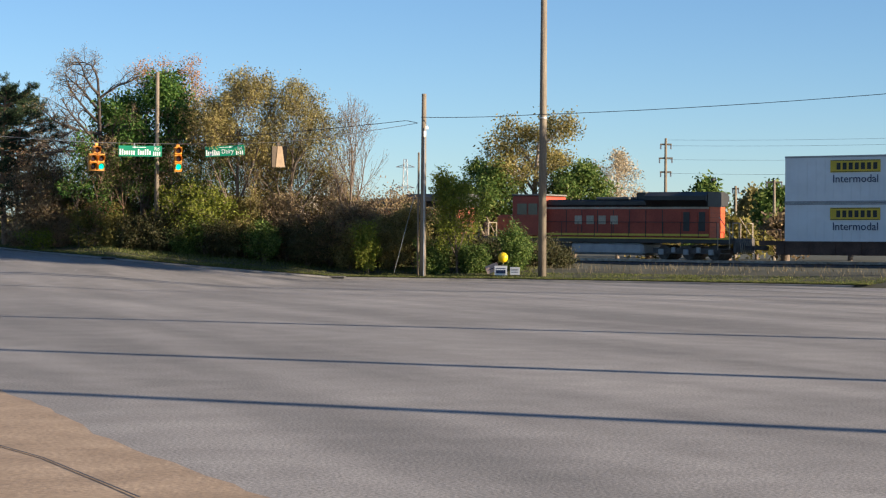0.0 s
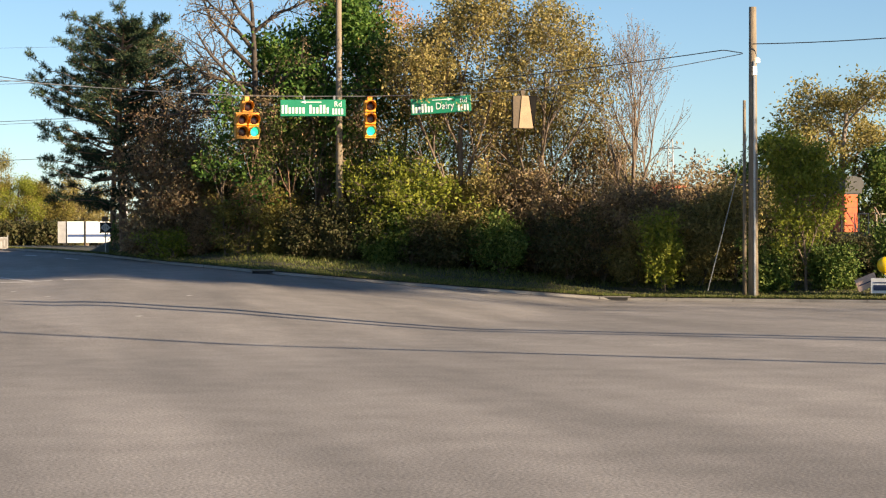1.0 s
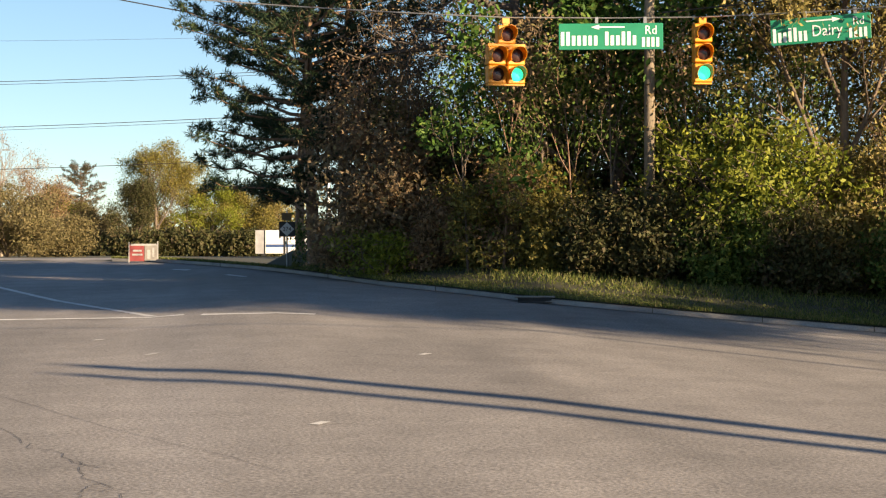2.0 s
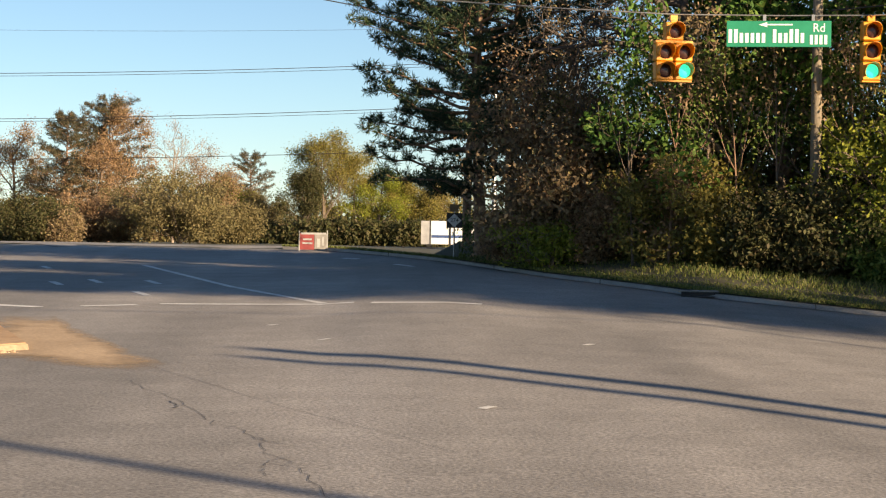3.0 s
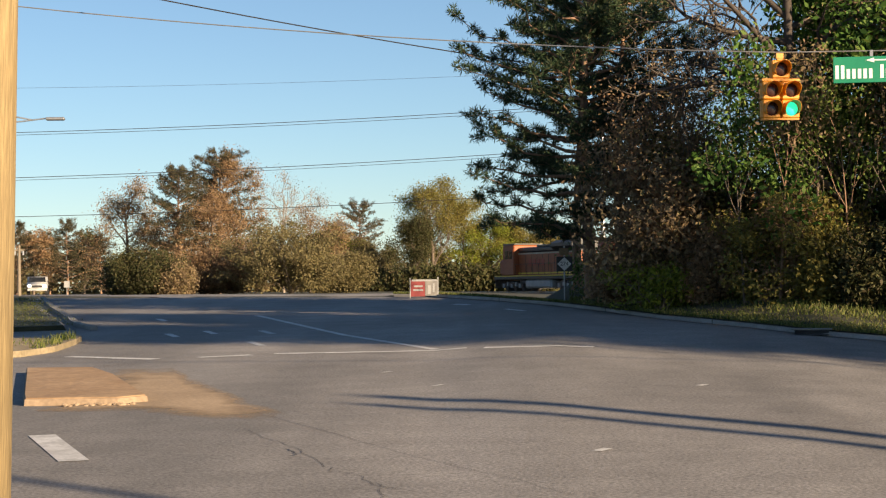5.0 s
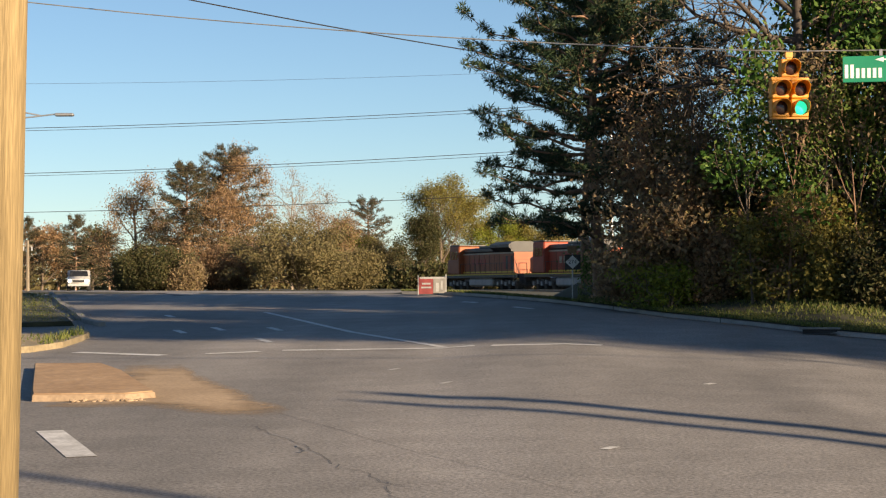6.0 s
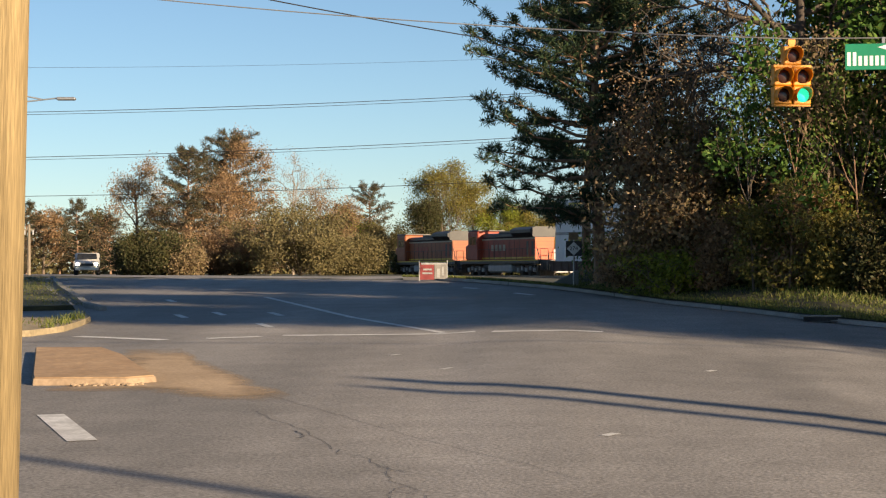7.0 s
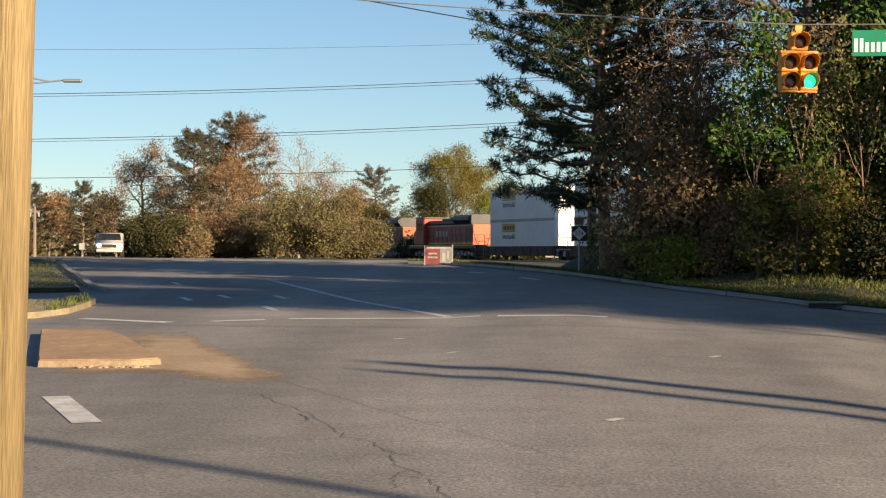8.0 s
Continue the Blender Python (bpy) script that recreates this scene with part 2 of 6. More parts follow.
M_MATTE = noisy("matte_black", (0.008, 0.008, 0.008), (0.015, 0.014, 0.013), 3, 1.0)
M_MATTE.node_tree.nodes["Principled BSDF"].inputs["Specular IOR Level"].default_value = 0.05
# ---- building helpers ----
def mesh_ob(name, bm, material, parent=None, label="", smooth=False):
    me = bpy.data.meshes.new(name)
    bm.to_mesh(me)
    bm.free()
    for mt in (material if isinstance(material, (list, tuple)) else [material]):
        me.materials.append(mt)
    if smooth:
        me.shade_smooth()
    ob = new(name, me)
    ob.parent = parent
    if label:
        ob["label"] = label
    return ob


def part(name, bm, material, parent, label="", smooth=False):
    return mesh_ob(name, bm, material, parent, label, smooth)


def raw(name, verts, faces, material, parent=None, label="", smooth=False):
    me = bpy.data.meshes.new(name)
    me.from_pydata([tuple(v) for v in verts], [], faces)
    me.materials.append(material)
    if smooth:
        me.shade_smooth()
    ob = new(name, me)
    ob.parent = parent
    if label:
        ob["label"] = label
    return ob


def root(name, m, label, category, group="", kind=""):
    ob = new(name)
    ob.empty_display_size = 0.2
    ob.matrix_world = m
    return tagged(ob, label, category, group, kind)


def box(bm, x0, x1, y0, y1, z0, z1, bevel=0.0):
    made = bmesh.ops.create_cube(bm, size=1)["verts"]
    bmesh.ops.scale(bm, vec=(x1 - x0, y1 - y0, z1 - z0), verts=made)
    bmesh.ops.translate(bm, vec=((x0 + x1) / 2, (y0 + y1) / 2, (z0 + z1) / 2), verts=made)
    if bevel:
        edges = list({e for v in made for e in v.link_edges})
        bmesh.ops.bevel(bm, geom=edges, offset=bevel, segments=1, affect="EDGES")
    return bm


def boxes(*rows, bevel=0.0):
    bm = bmesh.new()
    for r in rows:
        box(bm, *r, bevel=bevel)
    return bm


def rod(bm, a, b, r0, r1=None, n=8):
    """A tapered round bar from a to b."""
    a, b = Vector(a), Vector(b)
    d = b - a
    made = bmesh.ops.create_cone(bm, cap_ends=True, segments=n, radius1=r0, radius2=r0 if r1 is None else r1, depth=d.length)["verts"]
    bmesh.ops.transform(bm, matrix=Matrix.Translation((a + b) / 2) @ d.to_track_quat("Z", "Y").to_matrix().to_4x4(), verts=made)
    return bm


def rods(rows, r, n=6):
    bm = bmesh.new()
    for a, b in rows:
        rod(bm, a, b, r, n=n)
    return bm


def tube(points, r, n=5):
    """verts and faces of a tube of radius r (or one radius a point) along points."""
    points = [Vector(p) for p in points]
    rs = r if isinstance(r, (list, tuple)) else [r] * len(points)
    vs, fs = [], []
    for i, p in enumerate(points):
        d = (points[min(i + 1, len(points) - 1)] - points[max(i - 1, 0)]).normalized()
        s = d.cross(Vector((0, 0, 1)) if abs(d.z) < 0.9 else Vector((1, 0, 0))).normalized()
        u = s.cross(d)
        for k in range(n):
            a = 2 * math.pi * k / n
            vs.append(p + (s * math.cos(a) + u * math.sin(a)) * rs[i])
    for i in range(len(points) - 1):
        for k in range(n):
            fs.append((i * n + k, i * n + (k + 1) % n, (i + 1) * n + (k + 1) % n, (i + 1) * n + k))
    return vs, fs


def sagging(a, b, sag, n=24):
    a, b = Vector(a), Vector(b)
    return [a.lerp(b, i / n) - Vector((0, 0, sag * 4 * (i / n) * (1 - i / n))) for i in range(n + 1)]


def polar(az, r, z=0.0):
    return Vector((r * math.sin(radians(az)), r * math.cos(radians(az)), z))


def wheel_bm(r, w, n=18):
    bm = bmesh.new()
    made = bmesh.ops.create_cone(bm, cap_ends=True, segments=n, radius1=r, radius2=r, depth=w)["verts"]
    bmesh.ops.rotate(bm, cent=(0, 0, 0), matrix=Matrix.Rotation(radians(90), 3, "X"), verts=made)
    return bm


def text_mesh(words, size, thick=0.004, xscale=1.0):
    """The outline of words as a mesh lying in the xz plane, facing -y, centred."""
    cu = bpy.data.curves.new("words", "FONT")
    cu.body, cu.size, cu.align_x, cu.align_y, cu.extrude = words, size, "CENTER", "CENTER", thick / 2
    cu.resolution_u = 2
    ob = new("words", cu)
    me = bpy.data.meshes.new_from_object(ob.evaluated_get(bpy.context.evaluated_depsgraph_get()))
    bpy.data.objects.remove(ob)
    bpy.data.curves.remove(cu)
    bm = bmesh.new()
    bm.from_mesh(me)
    bpy.data.meshes.remove(me)
    bmesh.ops.scale(bm, vec=(xscale, 1, 1), verts=bm.verts)
    bmesh.ops.rotate(bm, cent=(0, 0, 0), matrix=Matrix.Rotation(radians(90), 3, "X"), verts=bm.verts)
    return bm


# ---- the lie of the land, round the crossing ----
KERB_AZ = [-180, -60, -40, -12, -6, 0.1, 1.6, 3.5, 6.4, 10.75, 15, 20, 26.8, 33.8, 42.6, 54.7, 70.5, 90, 120, 180]
KERB_R = [150, 150, 90, 70, 64, 59, 52, 46.8, 41.6, 36.5, 35.9, 36.0, 37.1, 36.8, 36.0, 35.5, 36.0, 45, 100, 150]
KERB_Z = [0, 0, 0.8, 1.42, 1.42, 1.38, 1.31, 1.2, 0.96, 0.73, 0.50, 0.24, -0.10, -0.12, -0.12, -0.12, -0.12, -0.1, 0, 0]
FAR_AZ = [-180, -60, -14, 0, 5, 15, 35, 60, 180]
FAR_Z = [0.3, 0.8, 1.40, 1.40, 1.05, 0.75, 0.10, 0.05, 0.1]


def land(x, y):
    """The height of the ground at a place."""
    az, r = math.degrees(math.atan2(x, y)), math.hypot(x, y)
    rk, zk = float(np.interp(az, KERB_AZ, KERB_R)), float(np.interp(az, KERB_AZ, KERB_Z))
    if r <= rk:
        return zk * min(max((r - 10) / (rk - 10), 0), 1)
    zf = float(np.interp(az, FAR_AZ, FAR_Z))
    u = min((r - rk) / 4.5, 1)
    rise = 0.12 + 0.42 * u * u * (3 - 2 * u) if az > 4 else (0.10 if az > -1 else 0.0)
    if r > rk + 4.5:
        v = min((r - rk - 4.5) / 30, 1)
        return (zk + rise) * (1 - v) + zf * v
    return zk + rise


def on_land(az, r, dz=0.0):
    p = polar(az, r)
    return Vector((p.x, p.y, land(p.x, p.y) + dz))


def kerb_at(az, out=0.0, dz=0.0):
    r = float(np.interp(az, KERB_AZ, KERB_R)) + out
    p = polar(az, r)
    return Vector((p.x, p.y, float(np.interp(az, KERB_AZ, KERB_Z)) + dz))


def strip(name, pts, width, material, dz=0.006, step=0.5, parent=None, label=""):
    """A flat band along pts (x, y), lying on the road."""
    line = []
    for a, b in zip(pts, pts[1:]):
        n = max(1, int(math.dist(a, b) / step))
        line += [Vector(a).lerp(Vector(b), i / n) for i in range(n)]
    line.append(Vector(pts[-1]))
    vs, fs = [], []
    for i, p in enumerate(line):
        d = (line[min(i + 1, len(line) - 1)] - line[max(i - 1, 0)]).normalized()
        s = Vector((-d.y, d.x)) * width / 2
        for q in (p + s, p - s):
            vs.append((q.x, q.y, land(q.x, q.y) + dz))
    fs = [(2 * i, 2 * i + 1, 2 * i + 3, 2 * i + 2) for i in range(len(line) - 1)]
    return raw(name, vs, fs, material, parent, label)


# ---- trees ----
class Wood:
    """Limbs as tapered tubes and leaves as small loose blades."""

    def __init__(self, seed):
        self.rng = np.random.RandomState(seed)
        self.v, self.f, self.tips, self.count = [], [], [], 0

    def limb(self, pts, radii, n):
        vs, fs = tube(pts, radii, n)
        self.v += vs
        self.f += [tuple(i + self.count for i in q) for q in fs]
        self.count += len(vs)

    def branch(self, start, way, length, radius, level, spec):
        R = self.rng
        n = 5 if level == 0 else 4
        pts, radii, p, d = [start], [radius], Vector(start), Vector(way).normalized()
        bend = spec["bend"] * (0.4 if level == 0 else 1)
        for i in range(n):
            d = (d + Vector(R.normal(0, bend, 3)) + Vector((0, 0, spec["lift"] if level else 0.05))).normalized()
            p = p + d * (length / n)
            pts.append(p.copy())
            radii.append(max(radius * (1 - 0.72 * (i + 1) / n), spec["fine"]))
        self.limb(pts, radii, 7 if level == 0 else (5 if level == 1 else 3))
        if level >= spec["levels"]:
            self.tips += [(pts[2], 0.7), (pts[3], 0.9), (pts[-1], 1.0)]
            return
        kids = spec["kids"][level]
        for k in range(kids):
            lo = spec["clear"] if level == 0 else 0.2
            u = lo + (1 - lo) * (k + R.uniform(0.2, 0.9)) / kids
            j = min(int(u * n), n - 1)
            q = pts[j].lerp(pts[j + 1], u * n - j)
            ax = (pts[j + 1] - pts[j]).normalized()
            side = ax.orthogonal().normalized()
            side.rotate(Matrix.Rotation(k * 2.4 + R.uniform(-0.5, 0.5), 3, ax))
            a = radians(spec["angle"] * R.uniform(0.75, 1.25))
            w = ax * math.cos(a) + side * math.sin(a)
            shrink = (1.15 - 0.55 * u) if level == 0 else (1.05 - 0.45 * u)
            self.branch(q, w, length * spec["ratio"] * shrink * R.uniform(0.8, 1.15), max(radius * (1 - 0.65 * u) * 0.62, spec["fine"]), level + 1, spec)
        if level:
            self.tips.append((pts[-1], 1.0))


def blades(points, rng, per, spread, size, aspect=0.55, flat=0.0, squash=0.8):
    """Loose leaves round points: verts and faces."""
    P = np.repeat(np.array(points), per, axis=0)
    n = len(P)
    P = P + rng.normal(0, 1, (n, 3)) * np.array([spread, spread, spread * squash])
    a = rng.normal(0, 1, (n, 3))
    a[:, 2] *= 1 - flat
    a /= np.linalg.norm(a, axis=1)[:, None]
    b = np.cross(a, rng.normal(0, 1, (n, 3)))
    b /= np.linalg.norm(b, axis=1)[:, None] + 1e-9
    s = size * rng.uniform(0.6, 1.35, n)[:, None]
    A, B = a * s, b * s * aspect
    V = np.stack([P - A, P + B * 0.9 - A * 0.1, P + A, P - B * 0.9 - A * 0.1], 1).reshape(-1, 3)
    F = np.arange(4 * n).reshape(-1, 4)
    return V, F


def leaf_ob(name, V, F, material, parent, label=""):
    me = bpy.data.meshes.new(name)
    me.vertices.add(len(V))
    me.vertices.foreach_set("co", np.ascontiguousarray(V, dtype=np.float32).ravel())
    me.loops.add(F.size)
    me.loops.foreach_set("vertex_index", F.astype(np.int32).ravel())
    me.polygons.add(len(F))
    me.polygons.foreach_set("loop_start", np.arange(0, F.size, F.shape[1], dtype=np.int32))
    me.update(calc_edges=True)
    me.materials.append(material)
    ob = new(name, me)
    ob.parent = parent
    if label:
        ob["label"] = label
    return ob


BROAD = dict(levels=3, kids=(9, 5, 4), ratio=0.52, angle=48, bend=0.12, lift=0.06, clear=0.28, fine=0.008)
VASE = dict(levels=3, kids=(9, 7, 6), ratio=0.62, angle=26, bend=0.09, lift=0.10, clear=0.18, fine=0.007)
SPREADING = dict(levels=4, kids=(8, 6, 5, 4), ratio=0.60, angle=52, bend=0.18, lift=0.05, clear=0.30, fine=0.006)


def tree(name, az, r, height, width, label, leaves, bark, spec=BROAD, seed=1, per=10, size=0.09, spread=0.28, trunk=0.16, lean=(0, 0), sink=0.05, leafless_below=0.0, group="", extra=None):
    base = on_land(az, r, -sink)
    t = root(name, Matrix.Translation(base), label, "tree", group)
    w = Wood(seed)
    w.branch(Vector((0, 0, 0)), Vector((lean[0], lean[1], 1)), height * 0.80, trunk, 0, spec)
    V = np.array([tuple(v) for v in w.v])
    # bring the crown to its height and breadth
    top = np.percentile(V[:, 2], 99.7)
    side = np.percentile(np.hypot(V[:, 0], V[:, 1]), 97)
    k = np.array([min(width / 2 / side, 2.0), min(width / 2 / side, 2.0), height / top])
    raw("trunk", V * k, w.f, bark, t, smooth=True)
    if leaves:
        tips = np.array([tuple(p) for p, _ in w.tips]) * k
        tips = tips[tips[:, 2] > leafless_below * height]
        Vl, Fl = blades(tips, w.rng, per, spread, size)
        leaf_ob("crown", Vl, Fl, leaves, t)
        if extra:
            mat2, lo, per2 = extra
            up = tips[tips[:, 2] > lo * height]
            Vl, Fl = blades(up, w.rng, per2, spread * 1.2, size)
            leaf_ob("crown", Vl, Fl, mat2, t)
    return t


def shrub(az, r, height, width, label, leaves, bark=None, seed=1, stems=9, per=14, size=0.07, spread=0.14, name="shrub", group="shrubs along the verge", sink=0.05):
    base = on_land(az, r, -sink)
    t = root(name, Matrix.Translation(base), label, "shrub", group)
    w = Wood(seed)
    spec = dict(levels=2, kids=(7, 4), ratio=0.5, angle=46, bend=0.2, lift=0.05, clear=0.12, fine=0.006)
    for i in range(stems):
        a = 2 * math.pi * i / stems + w.rng.uniform(-0.4, 0.4)
        out = w.rng.uniform(0.1, 0.75)
        w.branch(Vector((math.cos(a) * 0.03, math.sin(a) * 0.03, 0)), Vector((math.cos(a) * out, math.sin(a) * out, 1)), height * w.rng.uniform(0.35, 1.1), 0.022, 0, spec)
    V = np.array([tuple(v) for v in w.v])
    top, side = np.percentile(V[:, 2], 99.5), np.percentile(np.hypot(V[:, 0], V[:, 1]), 97)
    k = np.array([width / 2 / side, width / 2 / side, height / top])
    raw("branching", V * k, w.f, bark or M_BARK, t)
    tips = np.array([tuple(p) for p, _ in w.tips]) * k
    Vl, Fl = blades(tips, w.rng, per, spread, size)
    Vl[:, 2] = np.maximum(Vl[:, 2], 0.02)
    leaf_ob("foliage", Vl, Fl, leaves, t)
    return t


def needle_tufts(points, rng, per, length, width, up=0.35):
    """Bursts of needles round twig ends: verts and faces."""
    P = np.repeat(np.array(points), per, axis=0)
    n = len(P)
    d = rng.normal(0, 1, (n, 3)) + np.array([0, 0, up])
    d /= np.linalg.norm(d, axis=1)[:, None] + 1e-9
    w = np.cross(d, rng.normal(0, 1, (n, 3)))
    w /= np.linalg.norm(w, axis=1)[:, None] + 1e-9
    ln = length * rng.uniform(0.6, 1.25, n)[:, None]
    w = w * width * rng.uniform(0.7, 1.3, n)[:, None]
    V = np.stack([P, P + d * ln * 0.55 + w, P + d * ln, P + d * ln * 0.55 - w], 1).reshape(-1, 3)
    return V, np.arange(4 * n).reshape(-1, 4)


def pine(az, r, height, width, clear, label, seed, trunk=0.2, whorls=12, per=13, needle=0.17, lean=(0, 0), taper=0.75, needles=None, bark=None, limbs=6):
    """A pine: flat boughs of needle tufts on crooked limbs, with sky between them."""
    base = on_land(az, r, -0.05)
    t = root("pine_tree", Matrix.Translation(base), label, "tree", "pines")
    w = Wood(seed)
    R = w.rng
    axis = lambda u: Vector((lean[0] * u * height + 0.08 * math.sin(5 * u + seed), lean[1] * u * height, height * u))
    w.limb([axis(u) for u in np.linspace(0, 0.98, 9)], [trunk * (1 - 0.82 * k / 8) for k in range(9)], 8)
    k0 = width / 5.0
    ends = []
    total = whorls * limbs
    for i in range(total):
        u = clear + (0.98 - clear) * ((i + R.uniform(0, 1)) / total) ** 0.92
        v = min(max((u - clear) / (1 - clear), 0), 1)
        ln = width / 2 * min((0.75 + 0.5 * min(v / 0.3, 1)) * (1 - v) ** taper + 0.14, 1.08) * (R.uniform(0.45, 1.0) if R.uniform() < 0.6 else R.uniform(0.9, 1.12))
        a = i * 2.4 + R.uniform(-0.5, 0.5)
        sag, lift = R.uniform(-0.05, 0.42) * (1.15 - v), R.uniform(0.05, 0.3) + 0.35 * v
        c = axis(u)
        pts, turn = [c], 0.0
        for j in range(1, 7):
            g = j / 6
            turn += R.normal(0, 0.12)
            pts.append(c + Vector((math.cos(a + turn) * ln * g, math.sin(a + turn) * ln * g, ln * (lift * g - sag * g * (1.3 - 0.45 * g)) + R.normal(0, 0.05) * k0)))
        r0 = 0.045 * k0 * (1.2 - 0.6 * v)
        w.limb(pts, [r0 * (1 - 0.8 * j / 6) for j in range(7)], 4)
        for j in range(2, 7):
            ahead = (pts[j] - pts[j - 1]).normalized()
            for q in range(3):
                side = Vector((-ahead.y, ahead.x, 0)) * (R.uniform(0.2, 1.0) * (1 if q % 2 else -1))
                o = (ahead * R.uniform(0.2, 1.0) + side + Vector((0, 0, R.uniform(-0.2, 0.55)))) * (0.32 * k0)
                w.limb([pts[j], pts[j] + o], [0.009 * k0, 0.005 * k0], 3)
                ends += [tuple(pts[j] + o), tuple(pts[j] + o * 0.55)]
            ends.append(tuple(pts[j]))
    raw("trunk", w.v, w.f, bark or M_PINEBARK, t, smooth=True)
    Vl, Fl = needle_tufts(ends, R, per, needle, needle * 0.062)
    leaf_ob("needles", Vl, Fl, needles or L_PINE, t)
    return t


def crooked_oak(az, r, height, label, seed, reach):
    """A bare tree whose long dark limbs arch out over the road, given as (height share, way x, way y, rise, length)."""
    base = on_land(az, r, -0.05)
    t = root("bare_oak", Matrix.Translation(base), label, "tree")
    w = Wood(seed)
    R = w.rng
    stem = [Vector((0.12 * math.sin(4 * u), 0.05 * math.sin(6 * u), height * u)) for u in np.linspace(0, 0.82, 9)]
    w.limb(stem, [0.21 * (1 - 0.75 * i / 8) for i in range(9)], 9)
    spec = dict(SPREADING, levels=3, kids=(0, 8, 5), ratio=0.55, angle=50, bend=0.27, lift=0.03, fine=0.007)
    for u, wx, wy, wz, ln in reach:
        w.branch(Vector((0.12 * math.sin(4 * u), 0.05 * math.sin(6 * u), height * u)), Vector((wx, wy, wz)), ln, 0.10 * (1.25 - u * 0.7), 1, dict(spec, kids=(0, 9, 6)))
    raw("trunk", w.v, w.f, M_DARKBARK, t, smooth=True)
    tips = np.array([tuple(p) for p, _ in w.tips])
    Vl, Fl = blades(tips, R, 3, 0.13, 0.034)
    leaf_ob("crown", Vl, Fl, L_BROWN, t, "sparse brown spring buds")
    return t


# ---- road, kerb, verge ----
def build_land():
    azs = np.unique(np.concatenate([np.arange(-180, -62, 6), np.arange(-62, -14, 3), np.arange(-14, 60, 0.75), np.arange(60, 181, 4)]))
    rk = np.interp(azs, KERB_AZ, KERB_R)
    rings = np.linspace(0.0, 1.0, 25) ** 0.8
    vs, fs = [(0, 0, 0)], []
    for u in rings[1:]:
        for a, k in zip(azs, rk):
            p = polar(a, k * u)
            vs.append((p.x, p.y, land(p.x * 0.99999, p.y * 0.99999)))
    n = len(azs)
    for i in range(len(rings) - 2):
        for j in range(n):
            a, b = 1 + i * n + j, 1 + i * n + (j + 1) % n
            fs.append((a, a + n, b + n, b))
    for j in range(n):
        fs.append((0, 1 + j, 1 + (j + 1) % n))
    road = raw("road", vs, fs, M_ASPHALT, smooth=True)
    tagged(road, "worn grey asphalt road crossing with faded markings", "road", kind="structure")
    # the ground outside the kerb, out to the horizon
    outs = [0.0, 0.45, 1.2, 2.2, 3.3, 4.5, 8, 14, 22, 34, 60, 110, 220, 500, 2500]
    vs, fs = [], []
    for o in outs:
        for a, k in zip(azs, rk):
            p = polar(a, k + o)
            z = land(p.x, p.y) if o > 0.01 else float(np.interp(a, KERB_AZ, KERB_Z)) - 0.02
            z += 0.05 * noise.noise((p.x * 0.6, p.y * 0.6, 0)) if 1 < o < 30 else 0
            vs.append((p.x, p.y, z))
    for i in range(len(outs) - 1):
        for j in range(n):
            a, b = i * n + j, i * n + (j + 1) % n
            fs.append((a, a + n, b + n, b))
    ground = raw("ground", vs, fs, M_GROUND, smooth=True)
    tagged(ground, "earth and weeds beyond the road's edge, darkened for the shade there", "ground", kind="structure")
    # concrete kerb with gutter, in sections
    prof = [(-0.30, 0.004), (-0.07, 0.010), (-0.02, 0.065), (0.01, 0.08), (0.10, 0.085), (0.12, 0.0)]
    kerb = new("kerb")
    tagged(kerb, "low concrete kerb and gutter along the grass verge", "kerb", kind="structure")
    edges = np.arange(-1.0, 66, 3.0)
    for a0, a1 in zip(edges, edges[1:]):
        vs, fs = [], []
        steps = np.linspace(a0 + 0.012, a1 - 0.012, 7)
        for a in steps:
            for o, h in prof:
                q = kerb_at(a, o)
                vs.append((q.x, q.y, q.z + h))
        m = len(prof)
        for i in range(len(steps) - 1):
            for j in range(m - 1):
                fs.append((i * m + j, i * m + j + 1, (i + 1) * m + j + 1, (i + 1) * m + j))
        raw("kerb_stone", vs, fs, M_CONCRETE, kerb)


build_land()


def storm_drain(az, half):
    base = kerb_at(az)
    out = Vector((base.x, base.y, 0)).normalized()
    yaw = math.degrees(math.atan2(out.y, out.x)) - 90
    d = root("storm_drain", pose(base.x, base.y, base.z, 0, 0, yaw), "dark kerb inlet with a concrete lintel", "drain", "storm drains")
    part("opening", boxes((-half, half, -0.09, 0.05, 0.012, 0.082)), M_DARK, d)
    part("lintel", boxes((-half - 0.06, half + 0.06, -0.07, 0.25, 0.083, 0.115), bevel=0.01), M_CONCRETE, d)
    part("apron", boxes((-half, half, -0.34, -0.09, 0.004, 0.014)), M_TAR, d)


storm_drain(10.75, 0.30)
storm_drain(26.6, 0.42)


def tufts(name, rows, count, height, material, label, seed, width=0.012):
    """Grass: many thin blades over bands of ground given as azimuths and distances beyond the kerb."""
    R = np.random.RandomState(seed)
    vs = []
    for a0, a1, o0, o1, share in rows:
        for _ in range(int(count * share)):
            a, o = R.uniform(a0, a1), R.uniform(o0, o1)
            r = float(np.interp(a, KERB_AZ, KERB_R)) + o
            p = polar(a, r)
            z = land(p.x, p.y) - 0.01
            h, t, s = height * R.uniform(0.4, 1.3), R.uniform(0, 6.28), width * R.uniform(0.7, 1.6)
            lean = R.normal(0, 0.35, 2) * h
            dx, dy = math.cos(t) * s, math.sin(t) * s
            vs += [(p.x - dx, p.y - dy, z), (p.x + dx, p.y + dy, z), (p.x + lean[0], p.y + lean[1], z + h)]
    V = np.array(vs)
    g = leaf_ob(name, V, np.arange(len(V)).reshape(-1, 3), material, None)
    return tagged(g, label, "grass", kind="stuff")


